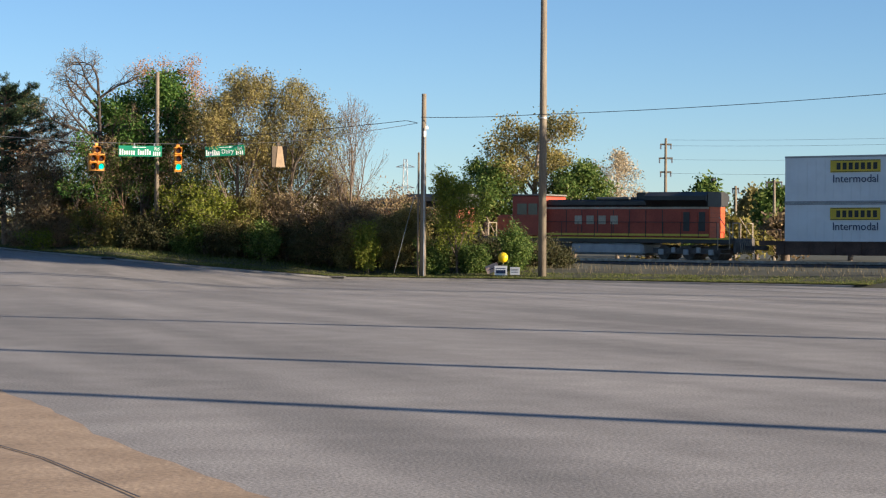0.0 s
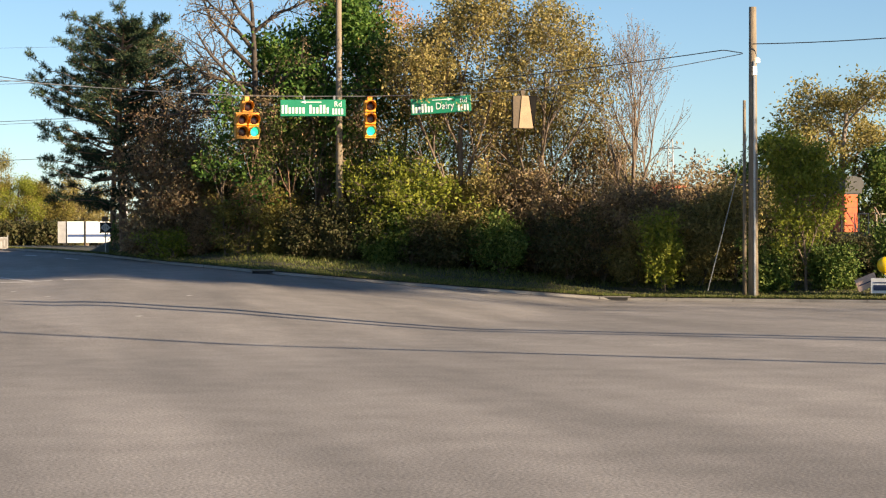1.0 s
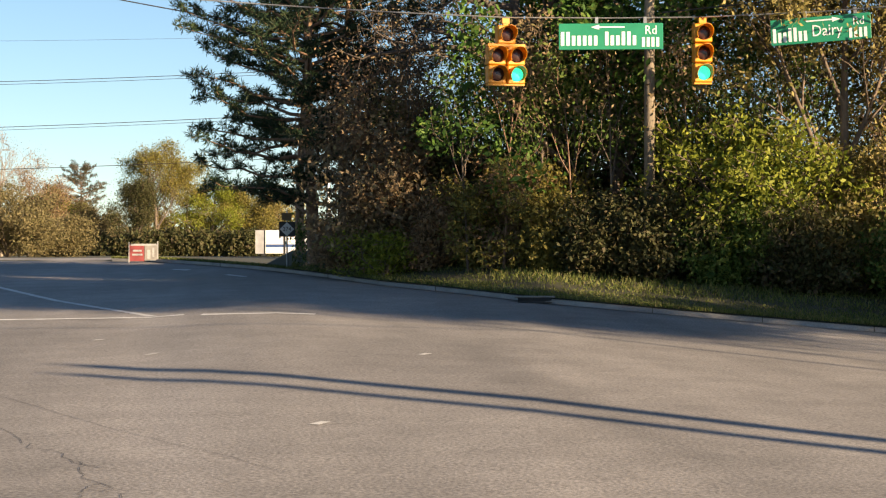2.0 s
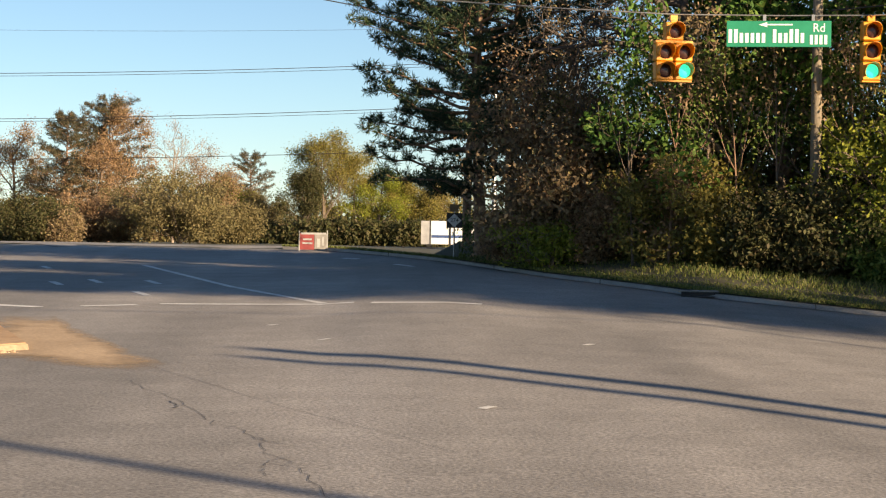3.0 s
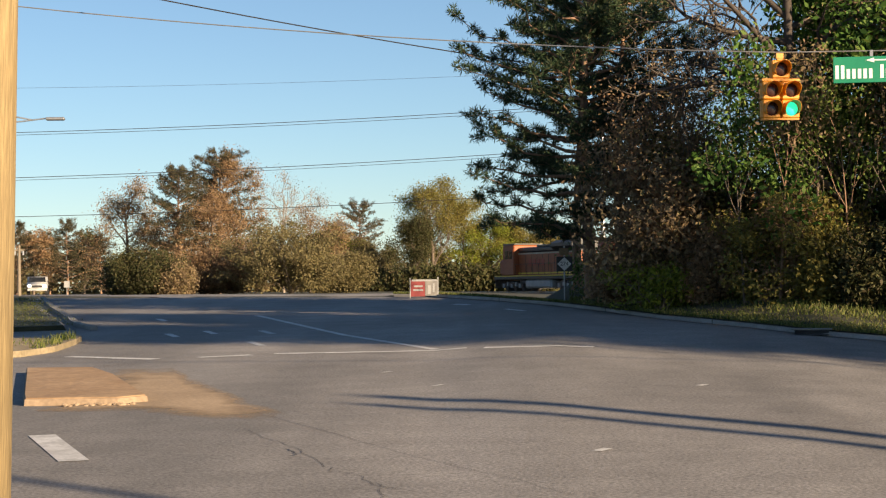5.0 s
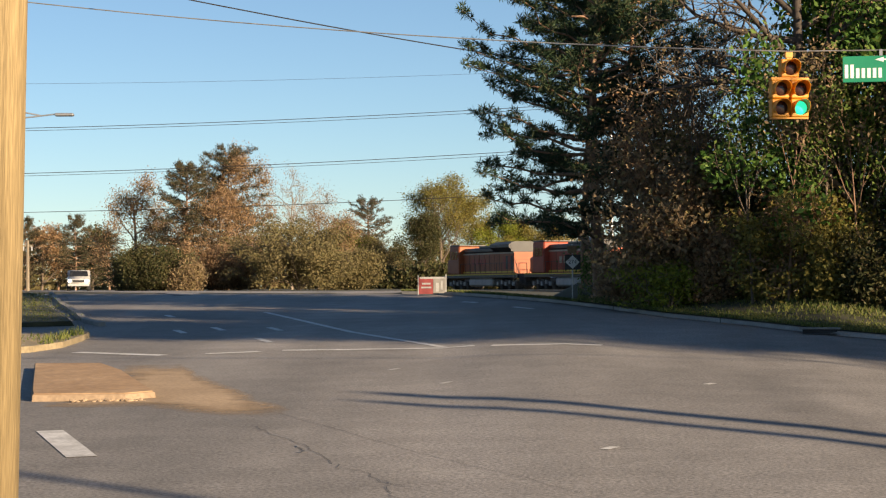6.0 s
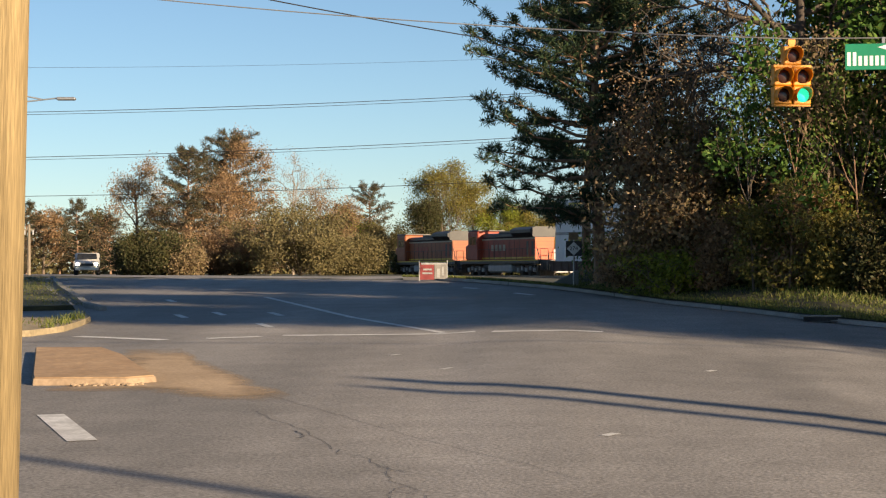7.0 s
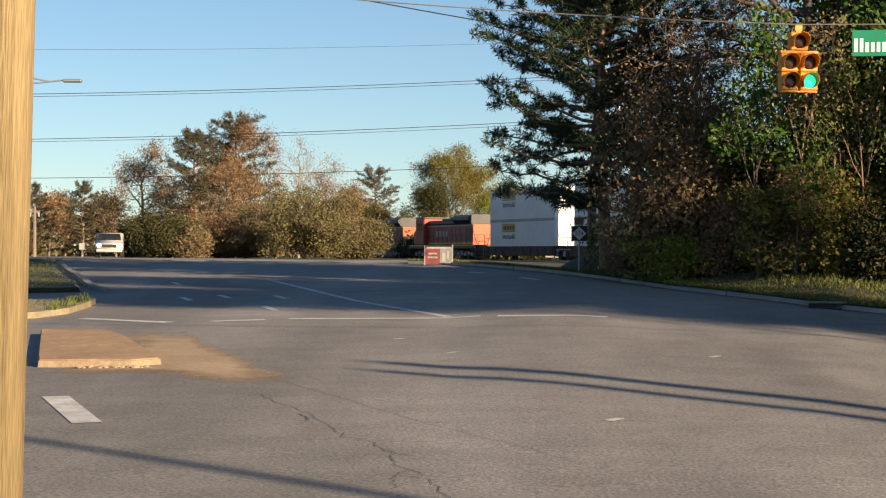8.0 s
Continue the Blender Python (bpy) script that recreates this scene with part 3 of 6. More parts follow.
tufts("grass", [(-1, 66, 0.12, 0.55, 0.6), (-1, 37, 0.55, 1.6, 0.25), (-1, 36, 1.6, 4, 0.15), (36, 66, 0.5, 2.4, 0.22)], 60000, 0.065, M_GRASS, "short bright spring grass on the verge", 3)
tufts("weeds", [(4, 40, 2.0, 4.5, 1.0)], 9000, 0.12, M_GRASS, "tall rough weeds under the shrubs", 4)
tufts("dry_grass", [(36, 66, 2.2, 6.0, 1.0)], 700, 0.30, M_DRYGRASS, "tall dry pale grass beside the tracks", 5)

# the road goes on over the brow and round the bend
tagged(strip("far_road", [tuple(polar(a, r)[:2]) for a, r in ((-2.5, 64), (-6.0, 95), (-8.4, 130), (-9.5, 160), (-10.4, 200), (-12.4, 250), (-15, 300), (-19, 340))], 11.0, M_ASPHALT, 0.02, 3.0), "far road curving away past the brow", "road", kind="structure")
# ---- markings ----
mark = lambda name, pts, w, label: tagged(strip(name, pts, w, M_PAINT, 0.006), label, "marking", "", "structure")
for line in ([(-5.84, 32.68), (-4.25, 31.41)], [(-3.61, 31.59), (-2.81, 31.98)], [(-2.47, 32.21), (0.6, 32.09)], [(0.86, 31.69), (2.56, 31.3)]):
    mark("stop_line", line, 0.26, "worn white stop line across the lanes")
mark("lane_line", [(0.11, 32.4), (-1.6, 37.8), (-4.09, 48.03)], 0.14, "solid white lane line")
mark("lane_dash", [(-3.72, 19.4), (-3.0, 17.05)], 0.26, "short white lane dash")
for x, y in ((-4.8, 38.4), (-4.15, 39.2), (-2.85, 34.6), (-3.0, 38.8), (2.1, 44.5), (1.0, 50.0), (-6.0, 46.0)):
    mark("lane_dash", [(x, y), (x - 0.35, y + 1.4)], 0.14, "short white lane dash")
for x, y in ((-0.64, 27.3), (0.05, 24.7), (3.2, 24.0), (1.4, 17.0)):
    mark("paint_fleck", [(x, y), (x + 0.12, y + 0.2)], 0.09, "small leftover fleck of white road paint")
mark("edge_line", [(25.9, 13.3), (25.4, 1.8)], 0.12, "white edge line near the far kerb")
R5 = np.random.RandomState(9)
def jagged(pts, wander, cuts=7):
    out = []
    for a, b in zip(pts, pts[1:]):
        for k in range(cuts):
            u = k / cuts
            out.append((a[0] + (b[0] - a[0]) * u + R5.normal(0, wander), a[1] + (b[1] - a[1]) * u + R5.normal(0, wander)))
    return out


for line, w in (([(-1.75, 19.6), (-1.21, 17.76), (-0.84, 16.38), (-0.44, 15.29), (-0.25, 14.2), (0.03, 13.0), (0.2, 11.5)], 0.006), ([(-1.25, 17.7), (-1.15, 17.3), (-1.2, 17.1)], 0.012), ([(-0.42, 15.2), (-0.3, 14.9), (-0.1, 14.7)], 0.006), ([(-0.22, 14.1), (-0.35, 13.5), (-0.3, 13.1)], 0.006)):
    tagged(strip("road_crack", jagged(line, 0.03), w, M_TAR, 0.005, 0.2), "jagged dark crack in the asphalt", "crack", kind="structure")
tagged(strip("road_seam", jagged([(-2.6, 23.5), (-0.2, 17.2), (1.1, 14.0)], 0.012, 12), 0.005, M_TAR, 0.005, 0.3), "dark straight paving seam", "seam", kind="structure")


def patch(name, outline, material, dz, label, category, rough=1.0):
    """A flat spread with an uneven outline, lying on the road."""
    c = Vector((sum(p[0] for p in outline) / len(outline), sum(p[1] for p in outline) / len(outline)))
    ring = []
    for a, b in zip(outline, outline[1:] + outline[:1]):
        for u in (0, 0.125, 0.25, 0.375, 0.5, 0.625, 0.75, 0.875):
            q = Vector(a).lerp(Vector(b), u)
            ring.append(q + (q - c) * rough * (0.16 * noise.noise((q.x * 1.7, q.y * 1.7, 2)) + 0.06 * noise.noise((q.x * 6, q.y * 6, 5))))
    vs, fs, n = [], [], len(ring)
    for k, u in enumerate((0.0, 0.33, 0.66, 1.0)):
        for q in ring:
            s = c.lerp(q, u)
            vs.append((s.x, s.y, land(s.x, s.y) + dz * (1 if u < 1 else 0.3)))
    for k in range(3):
        for j in range(n):
            fs.append((k * n + j, (k + 1) * n + j, (k + 1) * n + (j + 1) % n, k * n + (j + 1) % n))
    ob = raw(name, vs, fs, material)
    depth = ob.data.attributes.new("depth", "FLOAT", "POINT")
    depth.data.foreach_set("value", [1 - u for u in (0.0, 0.33, 0.66, 1.0) for _ in ring])
    return tagged(ob, label, category, kind="structure")


patch("sand_spread", [(-4.6, 29.6), (-3.7, 29.2), (-2.5, 24.6), (-1.5, 21.3), (-1.5, 20.6), (-2.2, 20.7), (-3.3, 21.9), (-4.4, 22.2)], M_DRIFT, 0.012, "washed-out orange sand on the asphalt", "sand", 0.7)
patch("apron", [(-7.7, -30.5), (-7.5, -34.5), (-7.55, -38.0), (-7.3, -41.8), (-9.5, -45.5), (-14, -44), (-15, -33)], M_KERBSOIL, 0.012, "sandy worn driveway apron", "apron", 0.25)
tagged(strip("apron_joint", [(-8.75, -36.5), (-8.3, -39.0), (-8.1, -41.5)], 0.02, M_TAR, 0.02), "dark joint in the concrete apron", "joint", kind="structure")


def island():
    t = root("traffic_island", Matrix.Identity(4), "raised concrete traffic island covered in orange soil", "island")
    ring = [(-5.75, 28.8), (-4.75, 28.6), (-4.2, 27.0), (-3.2, 23.1), (-3.5, 22.8), (-4.6, 22.9), (-4.75, 23.6)]
    def slab(name, shrink, h0, h1, mat):
        c = Vector((-4.5, 25.2))
        pts = [c + (Vector(p) - c) * shrink for p in ring]
        bm = bmesh.new()
        lo = [bm.verts.new((p.x, p.y, land(p.x, p.y) + h0)) for p in pts]
        hi = [bm.verts.new((c.x + (p.x - c.x) * 0.97, c.y + (p.y - c.y) * 0.97, land(p.x, p.y) + h1)) for p in pts]
        bm.faces.new(hi)
        for i in range(len(pts)):
            j = (i + 1) % len(pts)
            bm.faces.new((lo[i], lo[j], hi[j], hi[i]))
        bmesh.ops.recalc_face_normals(bm, faces=bm.faces)
        part(name, bm, mat, t)
    slab("kerb_rim", 1.0, -0.05, 0.075, M_KERBSOIL)
    slab("soil", 0.975, 0.04, 0.088, M_SAND)
    R = np.random.RandomState(12)
    for k in range(46):
        x = -4.3 + 1.05 * R.beta(2.0, 1.5)
        y = 22.74 + R.uniform(-0.10, 0.10)
        q = R.uniform(0.012, 0.036)
        z = land(x, y)
        bm = bmesh.new()
        made = bmesh.ops.create_icosphere(bm, subdivisions=1, radius=q)["verts"]
        for v in made:
            v.co = (v.co.x * R.uniform(0.8, 1.5) + x, v.co.y * R.uniform(0.8, 1.2) + y, v.co.z * 0.8 + z + q * 0.5)
        part("rubble", bm, M_KERBSOIL, t, "broken kerb crumb")


island()


def raised(name, pts, width, h, material, label, category, parent=None):
    """A raised band with upright sides along pts (x, y), lying on the road."""
    line = []
    for a, b in zip(pts, pts[1:]):
        n = max(1, int(math.dist(a, b) / 0.6))
        line += [Vector(a).lerp(Vector(b), i / n) for i in range(n)]
    line.append(Vector(pts[-1]))
    vs, fs = [], []
    for i, p in enumerate(line):
        d = (line[min(i + 1, len(line) - 1)] - line[max(i - 1, 0)]).normalized()
        s = Vector((-d.y, d.x)) * width / 2
        bump = 1 + 0.18 * noise.noise((p.x * 2, p.y * 2, 7))
        for q, z in ((p + s, -0.05), (p + s * 0.93, h * bump), (p - s * 0.93, h * bump), (p - s, -0.05)):
            vs.append((q.x, q.y, land(q.x, q.y) + z))
    fs = [(4 * i + k, 4 * i + k + 1, 4 * i + k + 5, 4 * i + k + 4) for i in range(len(line) - 1) for k in range(3)]
    fs += [(0, 1, 2, 3), tuple(4 * (len(line) - 1) + k for k in (3, 2, 1, 0))]
    return tagged(raw(name, vs, fs, material), label, category, kind="structure")


def left_verge():
    """The corner with a footway, the driveway mouth and the grass strip beyond it."""
    patch("footway_corner", [(-6.75, 36.4), (-6.6, 33.9), (-7.2, 32.9), (-9.5, 32.6), (-14, 34), (-14, 40.0), (-9, 39.6), (-7.1, 38.9)], M_DIRT, 0.07, "worn dirt footway corner with weeds", "footway", 0.25)
    raised("corner_kerb", [(-6.9, 39.0), (-6.55, 37.6), (-6.45, 36.2), (-6.42, 34.2), (-6.7, 32.95), (-7.6, 32.6), (-12.0, 32.5)], 0.18, 0.10, M_DIRT, "crumbling soil-stained corner kerb", "kerb")
    raised("far_kerb", [(-7.0, 42.2), (-7.65, 44.1), (-9.0, 50.0), (-10.5, 56.4), (-12.7, 66.5)], 0.16, 0.09, M_CONCRETE, "low concrete kerb beyond the driveway", "kerb")
    raised("grass_strip", [(-8.9, 42.4), (-9.6, 45.5), (-11.0, 51.0), (-12.4, 57.0), (-14.4, 66.0)], 2.6, 0.10, M_GROUND, "dull grass strip behind the kerb, on shade-darkened ground", "verge")
    raised("footpath", [(-9.6, 42.6), (-10.4, 46.0), (-11.8, 51.5), (-13.2, 57.4), (-15.1, 66.0)], 1.1, 0.125, M_CONCRETE, "pale concrete footpath along the grass", "footway")
    R = np.random.RandomState(4)
    vs = []

    def blade(x, y, dz, tall):
        z, h, a = land(x, y) + dz, R.uniform(0.25, 1.0) * tall, R.uniform(0, 6.3)
        vs.extend([(x - 0.012 * math.cos(a), y - 0.012 * math.sin(a), z), (x + 0.012 * math.cos(a), y + 0.012 * math.sin(a), z), (x + R.normal(0, 0.05), y + R.normal(0, 0.05), z + h)])
    for _ in range(120):
        blade(-7.0 - R.uniform(0, 1) ** 2 * 4, 36.6 + R.normal(0, 1.0), 0.06, 0.14)
    for _ in range(160):
        u = R.uniform(0, 1)
        blade(-6.55 + R.normal(0, 0.08), 33.6 + 3.6 * u, 0.10, 0.2)
    for _ in range(2600):
        u = R.uniform(0, 1)
        blade(-8.3 - 4.9 * u + R.normal(0, 0.35), 42.6 + 23 * u, 0.09, 0.06)
    V = np.array(vs)
    tagged(leaf_ob("corner_weeds", V, np.arange(len(V)).reshape(-1, 3), M_GRASS, None), "weeds on the footway edge and strip", "weeds", kind="stuff")


left_verge()
# ---- trees and shrubs beside the crossing ----
pine(4.55, 46.5, 7.5, 5.3, 0.14, "tall dark loblolly pine with layered drooping boughs", 21, trunk=0.16, whorls=11, taper=0.40, per=26)
pine(5.5, 47.6, 7.2, 4.2, 0.42, "dark pine with a reddish trunk behind its neighbour", 22, trunk=0.14, whorls=7, taper=0.42, per=22)
pine(4.3, 50.0, 7.3, 4.8, 0.30, "broad dark pine with low drooping boughs", 23, trunk=0.12, whorls=8, taper=0.42, per=24)
crooked_oak(10.1, 42.2, 9.8, "large bare spreading tree with crooked dark limbs", 31, ((0.44, -1.0, -0.15, 0.22, 3.2), (0.50, -0.95, -0.3, 0.42, 3.2), (0.55, -0.9, 0.2, 0.6, 3.0), (0.60, -0.75, -0.2, 0.8, 3.0), (0.66, -0.5, 0.3, 0.9, 2.9), (0.42, -0.8, 0.4, 0.3, 2.4), (0.58, 0.9, 0.2, 0.6, 2.4), (0.72, 0.5, -0.3, 0.9, 2.2), (0.74, -0.6, -0.2, 0.8, 2.4), (0.5, 0.8, -0.2, 0.4, 2.2), (0.8, -0.1, 0.3, 1.0, 2.0)))
tree("ivy_tree", 13.1, 42.8, 8.5, 6.2, "tall tree thickly clad in dark green leaves", L_IVY, M_BARK, dict(BROAD, clear=0.10, kids=(13, 7, 5)), 32, per=20, size=0.085, spread=0.26, trunk=0.2)
tree("budding_tree", 14.6, 45.5, 9.6, 4.6, "bare tree with orange spring buds on top", L_ORANGE, M_BARK, dict(BROAD, clear=0.3, angle=38), 33, per=12, size=0.05, spread=0.2, trunk=0.15, leafless_below=0.6)
tree("olive_tree", 19.2, 40.8, 8.7, 4.6, "tree in thin olive spring leaf", L_OLIVE, M_BARK, dict(VASE, angle=34), 34, per=20, size=0.055, spread=0.22, trunk=0.15)
tree("olive_tree", 22.6, 41.3, 8.6, 4.8, "leaning tree in sparse olive spring leaf", L_OLIVE, M_BARK, dict(VASE, angle=36), 35, per=16, size=0.05, spread=0.22, trunk=0.14, lean=(0.10, 0))
tree("vase_tree", 26.6, 41.0, 8.0, 3.6, "bare vase-shaped tree with fine upright twigs", L_BROWN, M_BARK, dict(VASE, kids=(11, 7, 6)), 36, per=2, size=0.03, spread=0.1, trunk=0.12)
tree("young_tree", 34.7, 38.6, 4.7, 2.7, "young tree in fresh bright green leaf", L_BRIGHT, M_BARK, dict(BROAD, clear=0.06, kids=(12, 6, 4)), 37, per=11, size=0.06, spread=0.18, trunk=0.07)
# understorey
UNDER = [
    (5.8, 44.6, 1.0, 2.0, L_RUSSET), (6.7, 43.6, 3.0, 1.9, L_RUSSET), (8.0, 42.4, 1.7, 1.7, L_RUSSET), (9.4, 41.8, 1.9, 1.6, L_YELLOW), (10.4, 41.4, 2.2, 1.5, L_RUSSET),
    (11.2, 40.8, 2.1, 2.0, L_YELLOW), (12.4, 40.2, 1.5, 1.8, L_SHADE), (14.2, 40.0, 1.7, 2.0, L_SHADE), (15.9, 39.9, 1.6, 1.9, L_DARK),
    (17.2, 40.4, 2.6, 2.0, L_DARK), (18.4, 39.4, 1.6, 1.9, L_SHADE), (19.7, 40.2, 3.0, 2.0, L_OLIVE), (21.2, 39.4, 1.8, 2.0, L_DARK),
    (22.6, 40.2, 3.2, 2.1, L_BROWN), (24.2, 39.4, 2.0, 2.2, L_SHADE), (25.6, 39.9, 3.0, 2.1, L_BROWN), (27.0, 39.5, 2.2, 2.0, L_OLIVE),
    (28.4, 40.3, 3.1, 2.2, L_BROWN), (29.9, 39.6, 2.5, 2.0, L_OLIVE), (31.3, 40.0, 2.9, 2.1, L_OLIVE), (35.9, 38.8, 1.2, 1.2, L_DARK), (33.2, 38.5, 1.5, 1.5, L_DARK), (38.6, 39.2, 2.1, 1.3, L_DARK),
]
WORDS = {"budding_twigs": "brown twiggy shrub just coming into bud", "olive_leaves": "thin olive-leaved shrub on the verge", "dark_leaves": "dense dark green shrub on the verge", "yellow_green_leaves": "thin yellow-green shrub in the wood", "russet_twigs": "russet twiggy shrub just coming into bud", "shade_dark_leaves": "brush on the verge with shade put into its leaf colour", "spring_leaves": "bright green leafy shrub on the verge"}
for i, (az, r, h, wd, lm) in enumerate(UNDER):
    shrub(az, r, h, wd, WORDS[lm.name], lm, seed=60 + i, stems=12, per=13, size=0.05)
shrub(6.6, 42.6, 0.9, 1.7, "low olive-green shrub below the pines", L_BRIGHT, seed=91, per=6, size=0.045)
shrub(28.6, 38.2, 2.3, 1.1, "bright yellow-green sapling on the verge", L_BRIGHT, seed=92, stems=5, per=10, size=0.06)
for i, (az, r, h) in enumerate(((15.9, 40.0, 3.3), (17.1, 40.2, 3.2), (18.3, 40.4, 2.8))):
    tree("leafy_sapling", az, r, h, 3.2, "leafy sapling with airy bright green sprays", L_BRIGHT, M_BARK, dict(BROAD, clear=0.3, kids=(8, 5, 3)), 95 + i, per=6, size=0.06, spread=0.18, trunk=0.04, group="saplings")
# low dark brush closing the foot of the wood, mostly in shade-dark leaves
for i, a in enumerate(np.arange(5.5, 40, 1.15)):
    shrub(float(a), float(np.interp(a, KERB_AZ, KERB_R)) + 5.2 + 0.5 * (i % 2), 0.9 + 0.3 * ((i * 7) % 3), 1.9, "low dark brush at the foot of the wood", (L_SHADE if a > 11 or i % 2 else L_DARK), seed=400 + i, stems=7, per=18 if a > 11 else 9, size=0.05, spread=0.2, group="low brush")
# slender trunks in the shade
for i, (az, r, h, lm, per) in enumerate(((7.3, 45, 6.2, L_RUSSET, 4), (8.6, 44, 5.2, L_RUSSET, 4), (9.8, 42.8, 5.0, L_DARK, 7), (11.4, 43.5, 6.6, L_DARK, 9), (12.0, 42, 4.4, L_DARK, 7), (16.6, 42.6, 7.0, L_OLIVE, 12), (17.9, 43.4, 7.4, L_OLIVE, 12),
        (19.0, 42.2, 5.6, L_YELLOW, 10), (20.6, 43.0, 6.4, L_OLIVE, 12), (21.8, 42.4, 5.4, L_YELLOW, 9), (23.4, 43.2, 6.2, L_OLIVE, 10), (24.8, 43.0, 5.0, L_OLIVE, 8), (15.6, 42.0, 5.0, L_DARK, 12), (14.4, 41.6, 4.6, L_DARK, 9), (6.0, 45.4, 4.0, L_RUSSET, 6), (6.9, 44.4, 4.6, L_RUSSET, 5), (26.0, 42.6, 4.2, L_BROWN, 8))):
    tree("slender_tree", az, r, h, 2.9, "slender woodland tree in thin spring foliage", lm, M_BARK, dict(VASE, kids=(8, 5, 4), angle=32, clear=0.25), 40 + i, per=per, size=0.045, spread=0.24, trunk=0.065, group="woodland trees")

for i, (az, r, h) in enumerate(((6.0, 43.6, 4.0), (8.9, 41.4, 4.4), (9.9, 41.0, 4.8), (10.9, 41.4, 5.2), (11.8, 41.0, 4.6), (12.9, 40.8, 5.0), (15.2, 40.6, 5.4), (18.0, 40.6, 4.8), (20.5, 40.8, 5.2))):
    tree("slender_tree", az, r, h, 1.6, "slender bare trunk with a few spring leaves", L_DARK if i % 3 == 1 else L_BROWN, M_BARK if i % 2 else M_PINEBARK, dict(VASE, kids=(5, 3, 3), angle=34, clear=0.45), 80 + i, per=5, size=0.05, spread=0.2, trunk=0.055, group="woodland trees", lean=(0.04 * (i % 3 - 1), 0))

# ---- distant trees ----
FARTREES = [
    (-8.43, 195, 10.9, 8.4, L_RUSSET, "distant round brown tree with a full crown", 8, 0.20, BROAD),
    (-5.55, 195, 13.6, 9.0, L_RUSSET, "distant tall round brown tree", 11, 0.20, BROAD),
    (-6.3, 188, 8.6, 7.6, L_RUSSET, "distant brown twiggy tree", 7, 0.20, BROAD),
    (-4.1, 200, 12.0, 7.6, L_BROWN, "nearly bare tree far beyond the bend", 1, 0.14, SPREADING),
    (-3.35, 203, 9.8, 6.4, L_RUSSET, "distant pinkish budding tree", 4, 0.16, BROAD),
    (-2.95, 204, 7.6, 6.2, L_RUSSET, "distant pale budding tree", 5, 0.18, BROAD),
    (-2.55, 262, 8.4, 6.2, L_BRIGHT, "fresh green tree far off", 9, 0.22, BROAD),
    (-1.85, 262, 6.6, 7.3, L_DOME, "pale twiggy tree beyond the tracks", 10, 0.20, VASE),
    (-2.3, 266, 6.2, 6.7, L_DOME, "pale twiggy tree beyond the tracks", 9, 0.20, VASE),
    (0.15, 243, 13.4, 9.0, L_YELLOW, "distant yellow-green tree beyond the tracks", 7, 0.22, VASE),
    (0.95, 246, 12.0, 7.6, L_YELLOW, "distant yellow-green tree beyond the tracks", 8, 0.22, BROAD),
    (1.7, 247, 8.8, 8.4, L_BRIGHT, "distant bright green tree beyond the tracks", 10, 0.22, BROAD),
    (2.6, 250, 8.2, 9.8, L_YELLOW, "distant yellow-green tree beyond the tracks", 12, 0.24, BROAD),
    (3.8, 252, 9.0, 11.2, L_OLIVE, "distant olive tree beyond the tracks", 10, 0.24, BROAD),
    (-0.45, 238, 8.6, 5.3, L_SHADE, "dark green tree far off", 14, 0.22, BROAD),
]
for i, (az, r, h, wd, lm, label, per, size, spec) in enumerate(FARTREES):
    tree("distant_tree", az, r, h, wd, label, lm, M_BARK if "nearly" not in label else M_PALEBARK, dict(spec, clear=0.10, levels=min(spec["levels"], 3), fine=0.024), 110 + i, per=per * 3, size=size * 0.44, spread=0.5, trunk=0.22, group="distant trees")
pine(-7.05, 188, 11.6, 7.6, 0.12, "dark irregular pine far beyond the bend", 141, trunk=0.22, whorls=13, needle=0.32, needles=L_FARPINE, per=11)
pine(-5.9, 196, 13.4, 8.0, 0.25, "tall brownish pine far beyond the bend", 142, trunk=0.22, whorls=10, needle=0.32, needles=L_FARPINE, taper=0.4)
pine(-1.95, 265, 11.6, 8.2, 0.35, "dark flat-topped cedar beyond the tracks", 143, trunk=0.2, whorls=8, needle=0.30, needles=L_FARPINE, per=10)
for i, a in enumerate(np.arange(-17.5, -9.2, 0.46)):
    if i % 3 == 2:
        tree("distant_tree", float(a), 262 + 9 * (i % 3), 6.8 + 0.9 * ((i * 7) % 3), 6.0, "distant woodland tree on the skyline", (L_RUSSET, L_SHADE)[i % 2], M_BARK, dict(BROAD, clear=0.1), 160 + i, per=10, size=0.16, spread=0.5, trunk=0.2, group="distant trees")
    else:
        pine(float(a), 258 + 8 * (i % 4), 7.6 + 0.8 * ((i * 5) % 3), 6.4, 0.08, "dark pine on the far skyline", 160 + i, trunk=0.16, whorls=9, needle=0.30, needles=L_FARPINE, per=9)
# The L_SHADE thickets get their deep shade from leaf colour alone
for i, (az, r, h, wd, lm, label) in enumerate(((-3.9, 150, 5.0, 10.5, L_DOME, "wide dome-shaped olive-brown thicket"), (-5.6, 158, 3.4, 6.5, L_RUSSET, "brown twiggy thicket by the bend"), (-2.6, 158, 2.9, 4.6, L_DOME, "brown twiggy thicket by the bend"), (-7.95, 150, 3.1, 4.2, L_SHADE, "thicket by the bend with shade put into its dark leaves"), (-8.6, 154, 2.6, 2.0, L_SHADE, "thicket by the bend with shade put into its dark leaves"), (-7.15, 149, 2.0, 2.4, L_BROWN, "pale dry thicket by the bend"), (-6.4, 156, 3.2, 5.0, L_RUSSET, "brown twiggy thicket by the bend"), (-7.4, 156, 2.8, 2.6, L_SHADE, "thicket by the bend with shade put into its dark leaves"))):
    shrub(az, r, h, wd, label, lm, seed=180 + i, stems=16, per=26, size=0.09, spread=0.30, name="thicket", group="thickets by the bend")
